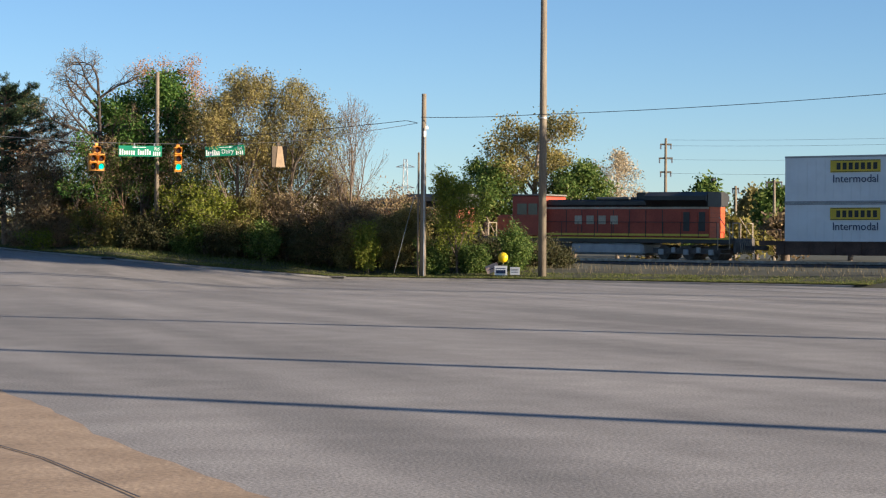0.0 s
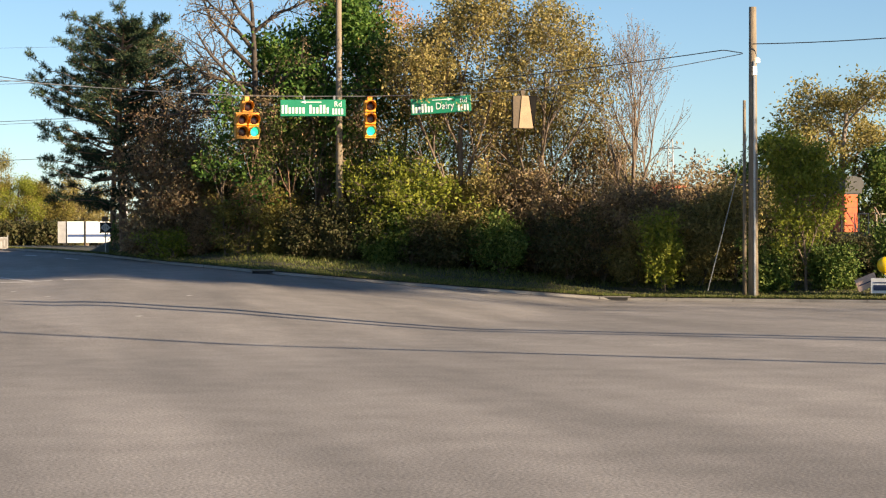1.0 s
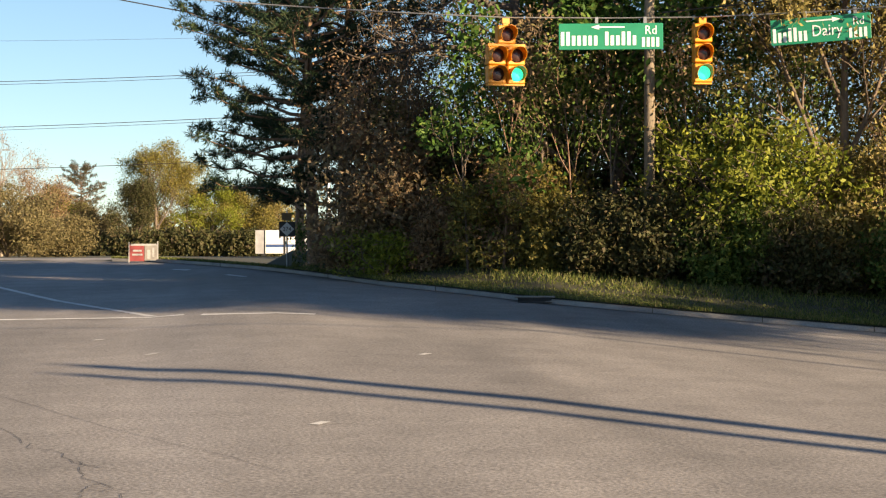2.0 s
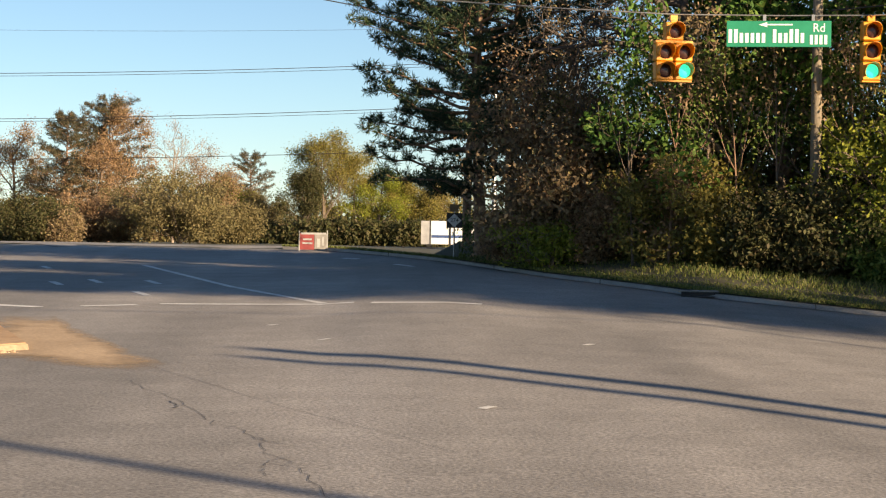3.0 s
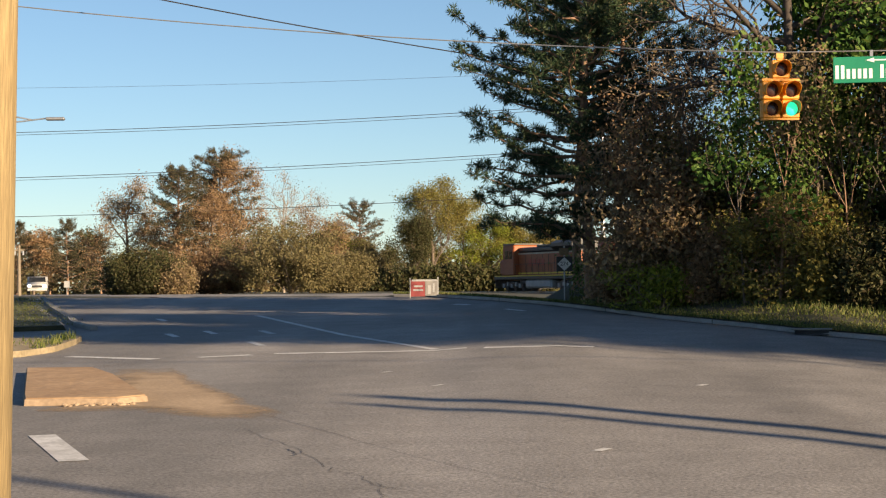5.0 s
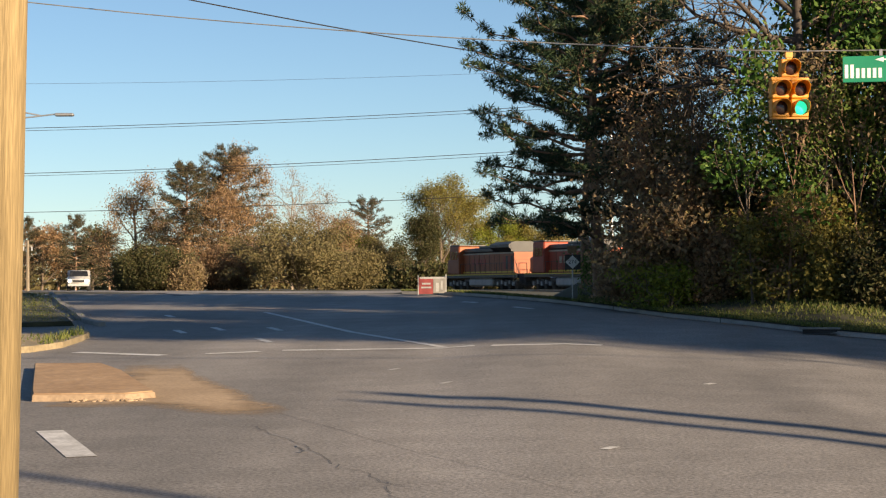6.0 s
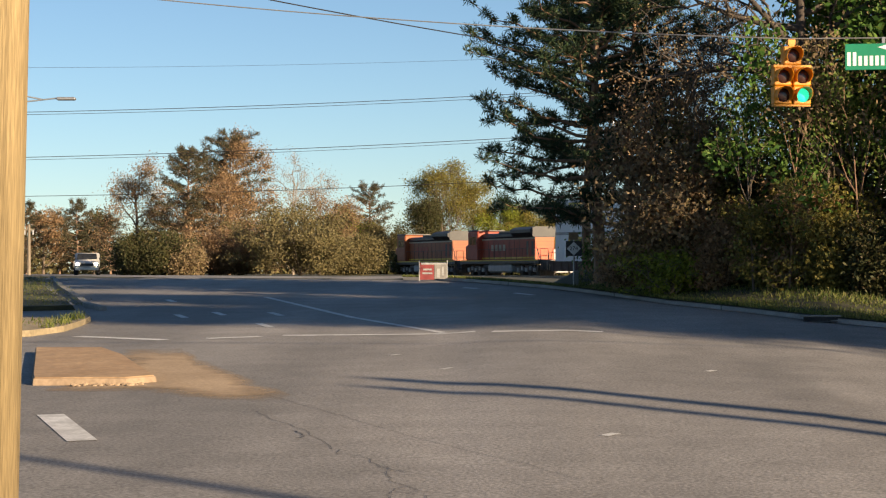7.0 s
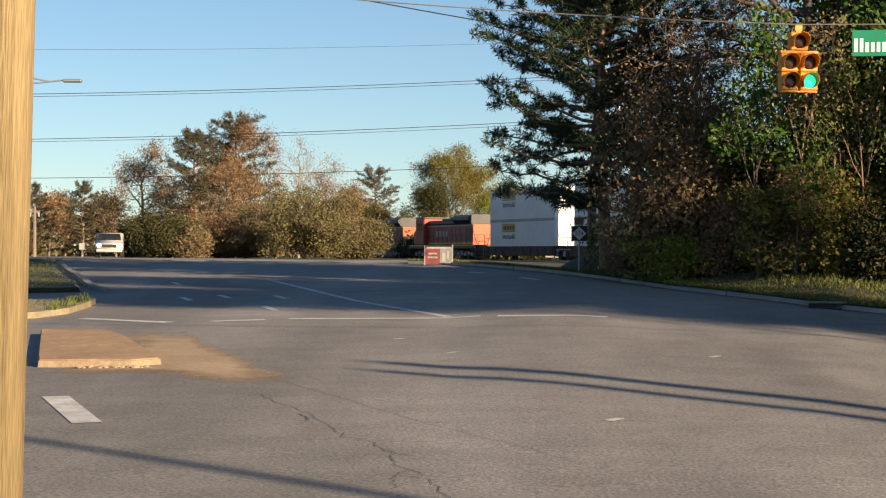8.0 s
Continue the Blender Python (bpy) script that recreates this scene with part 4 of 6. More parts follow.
for i, a in enumerate(np.arange(-2.9, 3.2, 0.55)):
    shrub(float(a), 254 if a < -0.7 else 226, 2.4, 3.4, "dark clipped hedge beyond the tracks", L_SHADE, seed=200 + i, stems=8, per=16, size=0.22, spread=0.45, name="hedge", group="hedge beyond the tracks")
# beyond the train, on the right
tree("round_tree", 29.2, 107, 11.0, 9.0, "large round tree in olive and gold spring leaf", L_OLIVE, M_PALEBARK, dict(BROAD, clear=0.15), 220, per=20, size=0.11, spread=0.42, trunk=0.3, extra=(L_YELLOW, 0.45, 9))
tree("round_tree", 27.2, 104, 7.2, 5.5, "dense green tree behind the tracks", L_DARK, M_BARK, dict(BROAD, clear=0.1), 221, per=26, size=0.12, spread=0.42, trunk=0.25)
tree("round_tree", 31.0, 104, 7.4, 5.5, "dense green tree behind the tracks", L_DARK, M_BARK, dict(BROAD, clear=0.1), 222, per=26, size=0.12, spread=0.42, trunk=0.25)
tree("pale_tree", 32.6, 108, 8.6, 4.6, "pale budding tree behind the tracks", L_PALE, M_PALEBARK, BROAD, 223, per=12, size=0.09, spread=0.32, trunk=0.2)
for i, (az, r, h, wd, lm) in enumerate(((35.0, 124, 6.8, 3.2, L_DARK), (36.6, 135, 6.2, 4.0, L_OLIVE), (37.6, 130, 6.6, 3.5, L_DARK), (36.9, 112, 3.4, 5.0, L_YELLOW), (38.8, 118, 3.6, 6.0, L_BROWN), (33.8, 110, 3.2, 5.0, L_OLIVE), (40.5, 130, 6, 5, L_OLIVE), (42.5, 130, 6.5, 6, L_DARK), (26.0, 118, 5.0, 6.0, L_OLIVE), (24.0, 122, 4.6, 7.0, L_BROWN))):
    tree("distant_tree", az, r, h, wd, "distant tree beyond the rail yard", lm, M_BARK, dict(BROAD, clear=0.12), 230 + i, per=9, size=0.22, spread=0.45, trunk=0.2, group="distant trees")
# the rear of the wood, half its brush darkened by leaf colour for shade
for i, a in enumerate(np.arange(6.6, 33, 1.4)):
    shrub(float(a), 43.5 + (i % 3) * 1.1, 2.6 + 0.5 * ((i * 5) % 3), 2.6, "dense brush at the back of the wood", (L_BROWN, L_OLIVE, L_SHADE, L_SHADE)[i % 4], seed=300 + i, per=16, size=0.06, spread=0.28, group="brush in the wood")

# slender street trees outside the view, whose tops shade the verge
for i, (x, y, h) in enumerate(((36.6, 4.6, 13.5), (39.8, 6.8, 13.5), (43.4, 8.4, 13.4), (38.8, -4.4, 19.6), (40.8, 1.2, 19.6), (43.2, -3.5, 19.6), (36.8, 4.6, 19.6), (34.6, -1.6, 19.2), (47.0, -9.5, 19.6))):
    tree("street_tree", math.degrees(math.atan2(x, y)), math.hypot(x, y), h, 5.0, "tall leafy tree along the side street", L_OLIVE, M_BARK, dict(BROAD, clear=0.84), 340 + i, per=20, size=0.14, spread=0.45, trunk=0.2, group="street trees", leafless_below=0.86)


def far_wood():
    """The low dark woods that close the view all round."""
    R = np.random.RandomState(77)
    pts = []
    for a in np.arange(-40, 90, 0.10):
        p = polar(a, 330 + 12 * math.sin(a * 1.7))
        top = 6.2 + 1.4 * math.sin(a * 2.3) + 1.1 * math.sin(a * 5.1 + 1)
        for _ in range(30):
            pts.append((p.x + R.normal(0, 1.0), p.y + R.normal(0, 1.0), 0.9 + top * R.uniform(0, 1) ** 1.25))
    V, F = blades(np.array(pts), R, 3, 0.7, 0.5)
    tagged(leaf_ob("far_woods", V, F, L_DOME, None), "low woods along the horizon in spring leaf", "woods", kind="stuff")


far_wood()
# ---- span wire, signals, street signs ----
def facing(x, y):
    """Yaw of a thing at x, y whose front (-y) looks to the waiting traffic."""
    return -math.degrees(math.atan2(x - 0.0, y + 8))


def lamp_section(parent, x, z, lit=False):
    s = part("housing", boxes((x - 0.175, x + 0.175, -0.02, 0.20, z - 0.175, z + 0.175), bevel=0.02), M_SIGNAL, parent)
    lens = bmesh.new()
    made = bmesh.ops.create_uvsphere(lens, u_segments=16, v_segments=8, radius=0.135)["verts"]
    bmesh.ops.scale(lens, vec=(1, 0.28, 1), verts=made)
    bmesh.ops.translate(lens, vec=(x, -0.02, z), verts=made)
    part("lens", lens, M_GREENLIT if lit else M_LENS, s, "glowing green lens" if lit else "dark unlit lens", True)
    vs, fs, n = [], [], 15
    for r, k in ((0.150, 0), (0.158, 1)):
        for depth in (0, 1):
            for i in range(n):
                a = radians(-40 + 260 * i / (n - 1))
                long = 0.06 + 0.22 * max(0, math.sin(a) * 0.5 + 0.5)
                vs.append((x + r * math.cos(a), -0.02 - depth * long, z + r * math.sin(a)))
    for k in range(2):
        for i in range(n - 1):
            b = k * 2 * n
            fs.append((b + i, b + i + 1, b + n + i + 1, b + n + i))
    for i in range(n - 1):
        fs.append((n + i, n + i + 1, 3 * n + i + 1, 3 * n + i))
    raw("visor", vs, fs, M_SIGNAL, s, "yellow cut-away visor")


def hanger(parent, z0, z1, mat=M_SIGNAL):
    bm = rods([((0, 0.08, z0), (0, 0.08, z1))], 0.025)
    box(bm, -0.07, 0.07, 0.03, 0.13, z1 - 0.12, z1 - 0.02)
    box(bm, -0.05, 0.05, 0.04, 0.12, z0 - 0.01, z0 + 0.05)
    part("hanger", bm, mat, parent, "span-wire hanger")


SIG_A, SIG_B, SIG_C = (6.78, 38.5, 5.05), (10.44, 37.85, 5.18), (14.55, 35.3, 5.35)
WIRE_Z = 6.08


def five_light_signal():
    x, y, z = SIG_A
    t = root("traffic_signal", pose(x, y, z, 0, 0, facing(x, y) + 16), "yellow five-light signal cluster showing green, hung on the span wire", "traffic light", "traffic signals")
    for sx, sz, lit in ((0, 0.70, False), (-0.19, 0.30, False), (0.19, 0.30, False), (-0.19, -0.06, False), (0.19, -0.06, True)):
        lamp_section(t, sx, sz, lit)
    part("bracket", boxes((-0.37, 0.37, -0.01, 0.18, 0.475, 0.522)), M_SIGNAL, t)
    part("bracket", boxes((-0.36, 0.36, 0.0, 0.17, -0.27, -0.235)), M_SIGNAL, t)
    hanger(t, 0.87, WIRE_Z - z)


def three_light_signal():
    x, y, z = SIG_B
    t = root("traffic_signal", pose(x, y, z, 0, 0, facing(x, y) + 12), "yellow three-light signal showing green, hung on the span wire", "traffic light", "traffic signals")
    for sz, lit in ((0.58, False), (0.20, False), (-0.18, True)):
        lamp_section(t, 0, sz, lit)
    part("bracket", boxes((-0.17, 0.17, 0.0, 0.17, -0.39, -0.36)), M_SIGNAL, t)
    hanger(t, 0.755, WIRE_Z - 0.01 - z)


def hooded_signal():
    x, y, z = SIG_C
    t = root("hooded_signal", pose(x, y, z + 0.13, 0, 0, facing(x, y) + 26), "tan hooded signal box turned to the side road", "traffic light")
    def slab(name, ring, y0, y1, mat, label=""):
        bm = bmesh.new()
        a = [bm.verts.new((x0, y0, z0)) for x0, z0 in ring]
        b = [bm.verts.new((x0, y1, z0)) for x0, z0 in ring]
        bm.faces.new(a), bm.faces.new(b[::-1])
        for k in range(len(ring)):
            m = (k + 1) % len(ring)
            bm.faces.new((a[k], a[m], b[m], b[k]))
        bmesh.ops.recalc_face_normals(bm, faces=bm.faces)
        part(name, bm, mat, t, label)
    slab("hood", [(-0.20, -0.50), (0.26, -0.50), (0.12, 0.46), (-0.10, 0.46)], -0.12, 0.0, M_TAN, "sunlit tan visor plate")
    # Browner than the tan hood: the left face's shade is in its colour
    slab("side_plate", [(-0.37, -0.50), (-0.21, -0.50), (-0.11, 0.46), (-0.37, 0.46)], -0.09, 0.02, M_VISOR, "side plate browned for the shade on its face")
    slab("louver", [(0.27, -0.42), (0.31, -0.36), (0.38, 0.46), (0.13, 0.46)], -0.135, 0.02, M_MATTE, "black open front")
    part("back_box", boxes((-0.24, 0.16, 0.03, 0.30, -0.3, 0.44), bevel=0.03), M_MATTE, t)
    hanger(t, 0.48, WIRE_Z + 0.05 - z - 0.13, M_VISOR)


five_light_signal()
three_light_signal()
hooded_signal()


def street_sign(x, y, z, width, height, words, arrow, yaw, tilt, label):
    t = root("street_name_sign", pose(x, y, z, 0, tilt, yaw), label, "street sign", "street name signs")
    part("panel", boxes((-width / 2, width / 2, 0, 0.02, -height / 2, height / 2), bevel=0.006), M_SIGN, t)
    bars = bmesh.new()
    for x0, count, w0, h0, zc in words["bars"]:
        for i in range(count):
            xx = x0 + i * w0
            if i in words["gaps"]:
                continue
            tall = h0 * (1.0 if i in words["caps"] else 0.72)
            box(bars, xx, xx + w0 * 0.62, -0.005, -0.001, zc - h0 / 2, zc - h0 / 2 + tall)
    tagged(part("name_lettering", bars, M_WHITE, t, "white bars in place of the name"), kind="stuff")
    nb = bmesh.new()
    for i in range(4):
        box(nb, width / 2 - 0.40 + i * 0.09, width / 2 - 0.40 + i * 0.09 + 0.055, -0.005, -0.001, -0.20, -0.02)
    tagged(part("number_lettering", nb, M_WHITE, t, "white bars in place of the block number"), kind="stuff")
    for word, size, cx, cz, sx in words["text"]:
        bm = text_mesh(word, size, 0.004, sx)
        bmesh.ops.translate(bm, vec=(cx, -0.003, cz), verts=bm.verts)
        part("lettering", bm, M_WHITE, t, "white lettering")
    ar = bmesh.new()
    box(ar, -0.26, 0.26, -0.005, -0.001, height / 2 - 0.085, height / 2 - 0.060)
    tip = -1 if arrow == "left" else 1
    q = [ar.verts.new(p) for p in ((tip * 0.38, -0.004, height / 2 - 0.072), (tip * 0.22, -0.004, height / 2 - 0.025), (tip * 0.22, -0.004, height / 2 - 0.12))]
    ar.faces.new(q)
    part("arrow", ar, M_WHITE, t, "white arrow")
    part("clamp", boxes((-0.30, -0.24, -0.004, 0.03, height / 2, height / 2 + 0.12), (0.62, 0.68, -0.004, 0.03, height / 2, height / 2 + 0.12)), M_STEEL, t)


street_sign(8.76, 38.31, 5.72, 1.98, 0.50, {"bars": [(-0.95, 14, 0.105, 0.26, -0.04)], "gaps": (7,), "caps": (0, 1, 8, 11, 12), "text": [("Rd", 0.24, 0.76, 0.11, 0.9)]}, "left", -11, 0, "green street-name sign with white arrow, hung on the span wire")
street_sign(12.42, 36.9, 5.75, 1.84, 0.48, {"bars": [(-0.88, 7, 0.095, 0.26, -0.06)], "gaps": (), "caps": (0, 3, 4), "text": [("Dairy", 0.30, 0.12, -0.03, 0.85), ("Rd", 0.22, 0.70, 0.10, 0.9)]}, "right", -24, -3, "green street-name sign with white arrow, tilted on the span wire")


def cable(name, pts, r, label, material=None, n=5):
    vs, fs = tube(pts, r, n)
    return tagged(raw(name, vs, fs, material or M_WIRE), label, "cable")


span = sagging((-10.5, 40.3, 7.62), (6.8, 38.55, WIRE_Z), 0.22, 16) + [Vector((8.8, 38.4, WIRE_Z)), Vector((10.44, 37.95, WIRE_Z - 0.01)), Vector((12.4, 36.95, WIRE_Z + 0.0)), Vector((14.55, 35.4, WIRE_Z + 0.04))] + sagging((14.7, 35.3, WIRE_Z + 0.05), (20.0, 31.6, 6.95), 0.05, 8)
cable("span_wire", span, 0.012, "steel span wire carrying signals and signs", M_STEELWIRE)
cable("span_wire", sagging((-9.0, 36.0, 7.75), (4.2, 50.0, 6.95), 0.15, 20), 0.014, "dark overhead cable crossing the junction")

# ---- utility poles ----
def utility_pole(x, y, height, r0, material, label, fittings=(), z=None):
    zb = land(x, y) - 0.3 if z is None else z
    t = root("utility_pole", pose(x, y, zb), label, "utility pole", "utility poles")
    bm = bmesh.new()
    rod(bm, (0, 0, 0), (0.02, 0, height + 0.3), r0, r0 * 0.72, 16)
    part("shaft", bm, material, t, smooth=True)
    for nm, b, mt in fittings:
        part(nm, b, mt, t)
    return t


utility_pole(20.2, 31.4, 8.25, 0.145, M_POLE, "weathered grey wooden utility pole on the verge", (("conduit", rods([((-0.02, -0.16, 0.3), (0, -0.14, 7.0))], 0.035), M_STEEL), ("insulator", boxes((-0.06, 0.06, -0.2, -0.08, 6.6, 6.85), (0.06, 0.2, -0.1, 0.0, 6.95, 7.1)), M_STEEL)))
utility_pole(20.12, 31.85, 5.6, 0.06, M_POLE, "thin dark stub pole behind the utility pole")
utility_pole(24.65, 28.15, 13.8, 0.185, M_POLE, "tall weathered wooden utility pole on the verge", (("band", rods([((0, 0, 7.3), (0, 0, 7.36))], 0.19, 14), M_STEEL),))
utility_pole(9.75, 39.3, 8.4, 0.12, M_POLE, "wooden utility pole standing among the trees")
# the pale pole close to the footway, with its street lamp
near_pole = utility_pole(-2.715, 12.2, 9.6, 0.175, M_NEWPOLE, "pale treated wooden pole at the roadside")
near_pole.matrix_world = near_pole.matrix_world @ Matrix.Rotation(radians(1.3), 4, "Y")
# guy wire, lines and their poles
cable("guy_wire", [Vector((20.0, 31.3, 4.6)), Vector((18.9, 31.6, 0.2))], 0.012, "pale guy wire of the utility pole", M_STEELWIRE)
cable("power_line", sagging((20.05, 31.3, 7.2), (24.2, 28.2, 7.25), 0.05, 8) + sagging((24.3, 28.1, 7.25), (52, -2, 10.0), 0.6, 24), 0.014, "black service cable between the roadside poles")
cable("power_line", [Vector((19.9, 31.4, 6.95)), Vector((19.5, 31.7, 7.05))] + sagging((19.4, 31.75, 7.05), (10.0, 39.2, 6.3), 0.1, 12), 0.014, "black service cable into the trees")
for i, (z0, z1, r) in enumerate(((14.1, 17.4, 0.03), (10.0, 13.3, 0.03), (13.9, 17.1, 0.022), (9.8, 13.0, 0.02), (6.7, 9.2, 0.028), (18.5, 20.6, 0.012))):
    cable("power_line", sagging((-60, 180, 1.6 + z0 * 1.0), (16.5, 190, 1.6 + z1), 0.6, 24), r, "far transmission line across the sky")
for i, z in enumerate((5.0, 6.2, 7.4, 7.9)):
    cable("power_line", sagging(polar(33.7, 124, 2.6 + z), polar(60, 112, 2.9 + z * 0.98), 0.5, 16), 0.009, "far transmission line behind the train")


def street_lamp():
    """A lamp arm on a pole hidden behind the pale one."""
    p = polar(-12.2, 60)
    t = root("street_lamp", pose(p.x, p.y, land(p.x, p.y) - 0.2), "slim street lamp with a flat head on a bracket arm", "street lamp")
    bm = bmesh.new()
    rod(bm, (0, 0, 0), (0, 0, 6.2), 0.09, 0.06, 10)
    part("pole", bm, M_POLE, t)
    part("arm", rods([((0, 0, 5.55), (0.9, 0, 5.62)), ((0.9, 0, 5.62), (1.75, 0, 5.72)), ((0, 0, 5.9), (1.2, 0, 5.66))], 0.022), M_STEEL, t)
    part("head", boxes((1.6, 2.15, -0.12, 0.12, 5.64, 5.73), bevel=0.03), M_STEEL, t)


street_lamp()


def lattice_tower(az, r, height, label):
    p = on_land(az, r)
    t = root("transmission_tower", pose(p.x, p.y, p.z, 0, 0, -az), label, "pylon")
    legs = []
    for sx in (-1, 1):
        for sy in (-1, 1):
            legs.append(((sx * 0.36, sy * 0.36, 0), (sx * 0.14, sy * 0.14, height)))
    for k, leg in enumerate(legs):
        part("leg", rods([leg], 0.035, 5), M_STEEL, t)
    brace = []
    for i in range(14):
        z0, z1 = height * i / 14, height * (i + 1) / 14
        w0, w1 = 0.36 - 0.22 * i / 14, 0.36 - 0.22 * (i + 1) / 14
        s = 1 if i % 2 else -1
        brace += [((-s * w0, -w0, z0), (s * w1, -w1, z1)), ((-s * w0, w0, z0), (s * w1, w1, z1)), ((-w1, -w1, z1), (w1, -w1, z1))]
    part("bracing", rods(brace, 0.016, 4), M_STEEL, t)
    for z in (0.50, 0.70, 0.92):
        part("crossarm", rods([((-0.8, 0, height * z), (0.8, 0, height * z)), ((-0.8, 0, height * z), (-0.2, 0, height * z + 0.2)), ((0.8, 0, height * z), (0.2, 0, height * z + 0.2))], 0.03, 4), M_STEEL, t)


lattice_tower(23.1, 121, 8.2, "grey steel lattice transmission tower in the distance")


def crossarm_pole(az, r, height, arms, label):
    p = on_land(az, r)
    t = root("line_pole", pose(p.x, p.y, p.z - 0.2, 0, 0, -az), label, "utility pole", "line poles")
    bm = bmesh.new()
    rod(bm, (0, 0, 0), (0, 0, height), 0.17, 0.11, 8)
    part("shaft", bm, M_POLE, t)
    for z, w in arms:
        part("crossarm", boxes((-w, w, -0.06, 0.06, z, z + 0.14)), M_POLE, t)
        for x in (-w, w - 0.12):
            part("insulator", boxes((x, x + 0.12, -0.05, 0.05, z - 0.35, z)), M_STEEL, t)


crossarm_pole(33.6, 124, 10.7, ((10.1, 0.5), (8.9, 0.6), (7.7, 0.5)), "tall line pole with three crossarms behind the train")
crossarm_pole(36.4, 124, 6.6, ((6.3, 0.3),), "short wooden line pole in the yard")
crossarm_pole(37.8, 126, 7.2, ((6.9, 0.7),), "wooden pole with one wide crossarm in the yard")


def line_pylon(x, y, height, arms, label):
    t = root("line_pylon", pose(x, y, land(x, y)), label, "pylon", "line pylons")
    bm = bmesh.new()
    rod(bm, (0, 0, 0), (0, 0, height), 0.25, 0.12, 10)
    part("shaft", bm, M_STEEL, t)
    for z in arms:
        part("crossarm", boxes((-0.1, 0.1, -1.0, 1.0, z - 0.06, z + 0.06)), M_STEEL, t)


line_pylon(16.5, 190, 19.6, (7.4, 9.6, 11.1, 12.7, 15.3, 17.0, 18.9), "steel line pylon standing behind the pines")
line_pylon(-60.0, 180, 18.6, (6.8, 8.5, 10.2, 12.7, 14.2, 17.0), "steel line pylon out past the road")
line_pylon(*polar(60, 112)[:2], 10.8, (7.9, 9.0, 10.2), "steel line pylon beyond the yard")


def yard_light():
    p = on_land(35.4, 124.7)
    t = root("flood_light", pose(p.x, p.y, p.z), "dark flood light on a pole in the yard", "lamp")
    part("pole", rods([((0, 0, 0), (0, 0, 6.9))], 0.05), M_STEEL, t)
    part("head", boxes((0.0, 0.4, -0.2, 0.2, 6.7, 7.1), bevel=0.06), M_BLACK, t)


yard_light()

# ---- roadside signs ----
def route_sign():
    p = on_land(3.86, 47.2)
    t = root("route_marker", pose(p.x, p.y, p.z - 0.1, 0, 0, -3), "black and white diamond route marker on a steel post", "road sign")
    part("post", rods([((0, 0.03, 0), (0, 0.03, 1.42))], 0.022), M_STEEL, t)
    part("plate", boxes((-0.185, 0.185, -0.005, 0.01, 0.82, 1.17), bevel=0.004), M_BLACK, t)
    bm = bmesh.new()
    q = [bm.verts.new(v) for v in ((0, -0.009, 0.835), (0.165, -0.009, 0.995), (0, -0.009, 1.155), (-0.165, -0.009, 0.995))]
    bm.faces.new(q)
    part("diamond", bm, M_WHITE, t, "white diamond")
    bm = text_mesh("274", 0.13, 0.004)
    bmesh.ops.translate(bm, vec=(0, -0.014, 0.995), verts=bm.verts)
    part("lettering", bm, M_BLACK, t, "black route number")
    part("upper_plate", boxes((-0.12, 0.10, -0.005, 0.01, 1.20, 1.37), bevel=0.004), M_TAN, t, "small bare plate seen edge-lit")


route_sign()


def banner_sign():
    p = on_land(-0.12, 58.0)
    t = root("banner_sign", pose(p.x, p.y, max(p.z, 1.36), 0, 0, 4), "red and white advertising banner on two stakes", "sign")
    # Stakes, panels and print use the shade-darkened tones
    part("stake", boxes((-0.42, -0.39, 0, 0.03, 0, 0.58)), M_DULLWHITE, t)
    part("stake", boxes((0.38, 0.41, 0, 0.03, 0, 0.60)), M_DULLWHITE, t)
    part("panel", boxes((-0.39, 0.02, 0.0, 0.012, 0.04, 0.52)), M_DULLRED, t, "red panel")
    part("panel", boxes((0.03, 0.38, 0.0, 0.012, 0.06, 0.50)), M_ROOFGREY, t, "grey and green panel")
    part("print", boxes((-0.30, -0.05, -0.004, -0.001, 0.31, 0.36), (-0.32, -0.03, -0.004, -0.001, 0.20, 0.25), (-0.36, 0.36, -0.004, -0.001, 0.475, 0.53)), M_DULLWHITE, t, "white printed bars")
    part("print", boxes((0.10, 0.19, -0.004, -0.001, 0.10, 0.36), (0.24, 0.30, -0.004, -0.001, 0.16, 0.42)), M_DULLWHITE, t, "white printed bars")


banner_sign()


def yard_sign(az, out, w, h, zoff, mat, bar, label, tilt=0):
    p = kerb_at(az, out)
    z = land(p.x, p.y)
    t = root("yard_sign", pose(p.x, p.y, z - 0.02, 0, tilt, -az), label, "sign", "yard signs")
    part("stake", rods([((-w * 0.3, 0.01, 0), (-w * 0.3, 0.01, zoff + 0.1)), ((w * 0.3, 0.01, 0), (w * 0.3, 0.01, zoff + 0.1))], 0.006), M_STEEL, t)
    part("panel", boxes((-w / 2, w / 2, -0.004, 0.006, zoff, zoff + h)), mat, t)
    part("print", boxes(*[(-w * 0.38, w * 0.38, -0.009, -0.006, zoff + h * a, zoff + h * b) for a, b in bar]), M_NAVY, t, "dark printed bars")


yard_sign(38.3, 0.95, 0.58, 0.42, 0.10, M_WHITE, ((0.18, 0.55), (0.66, 0.74)), "white yard sign with a dark printed block")
yard_sign(39.35, 0.95, 0.44, 0.34, 0.12, M_WHITE, ((0.3, 0.36), (0.5, 0.56), (0.7, 0.76)), "small white yard sign with thin print")
yard_sign(37.85, 1.1, 0.60, 0.36, 0.24, M_PINK, ((0.4, 0.5),), "faded pink card sign leaning over", -22)


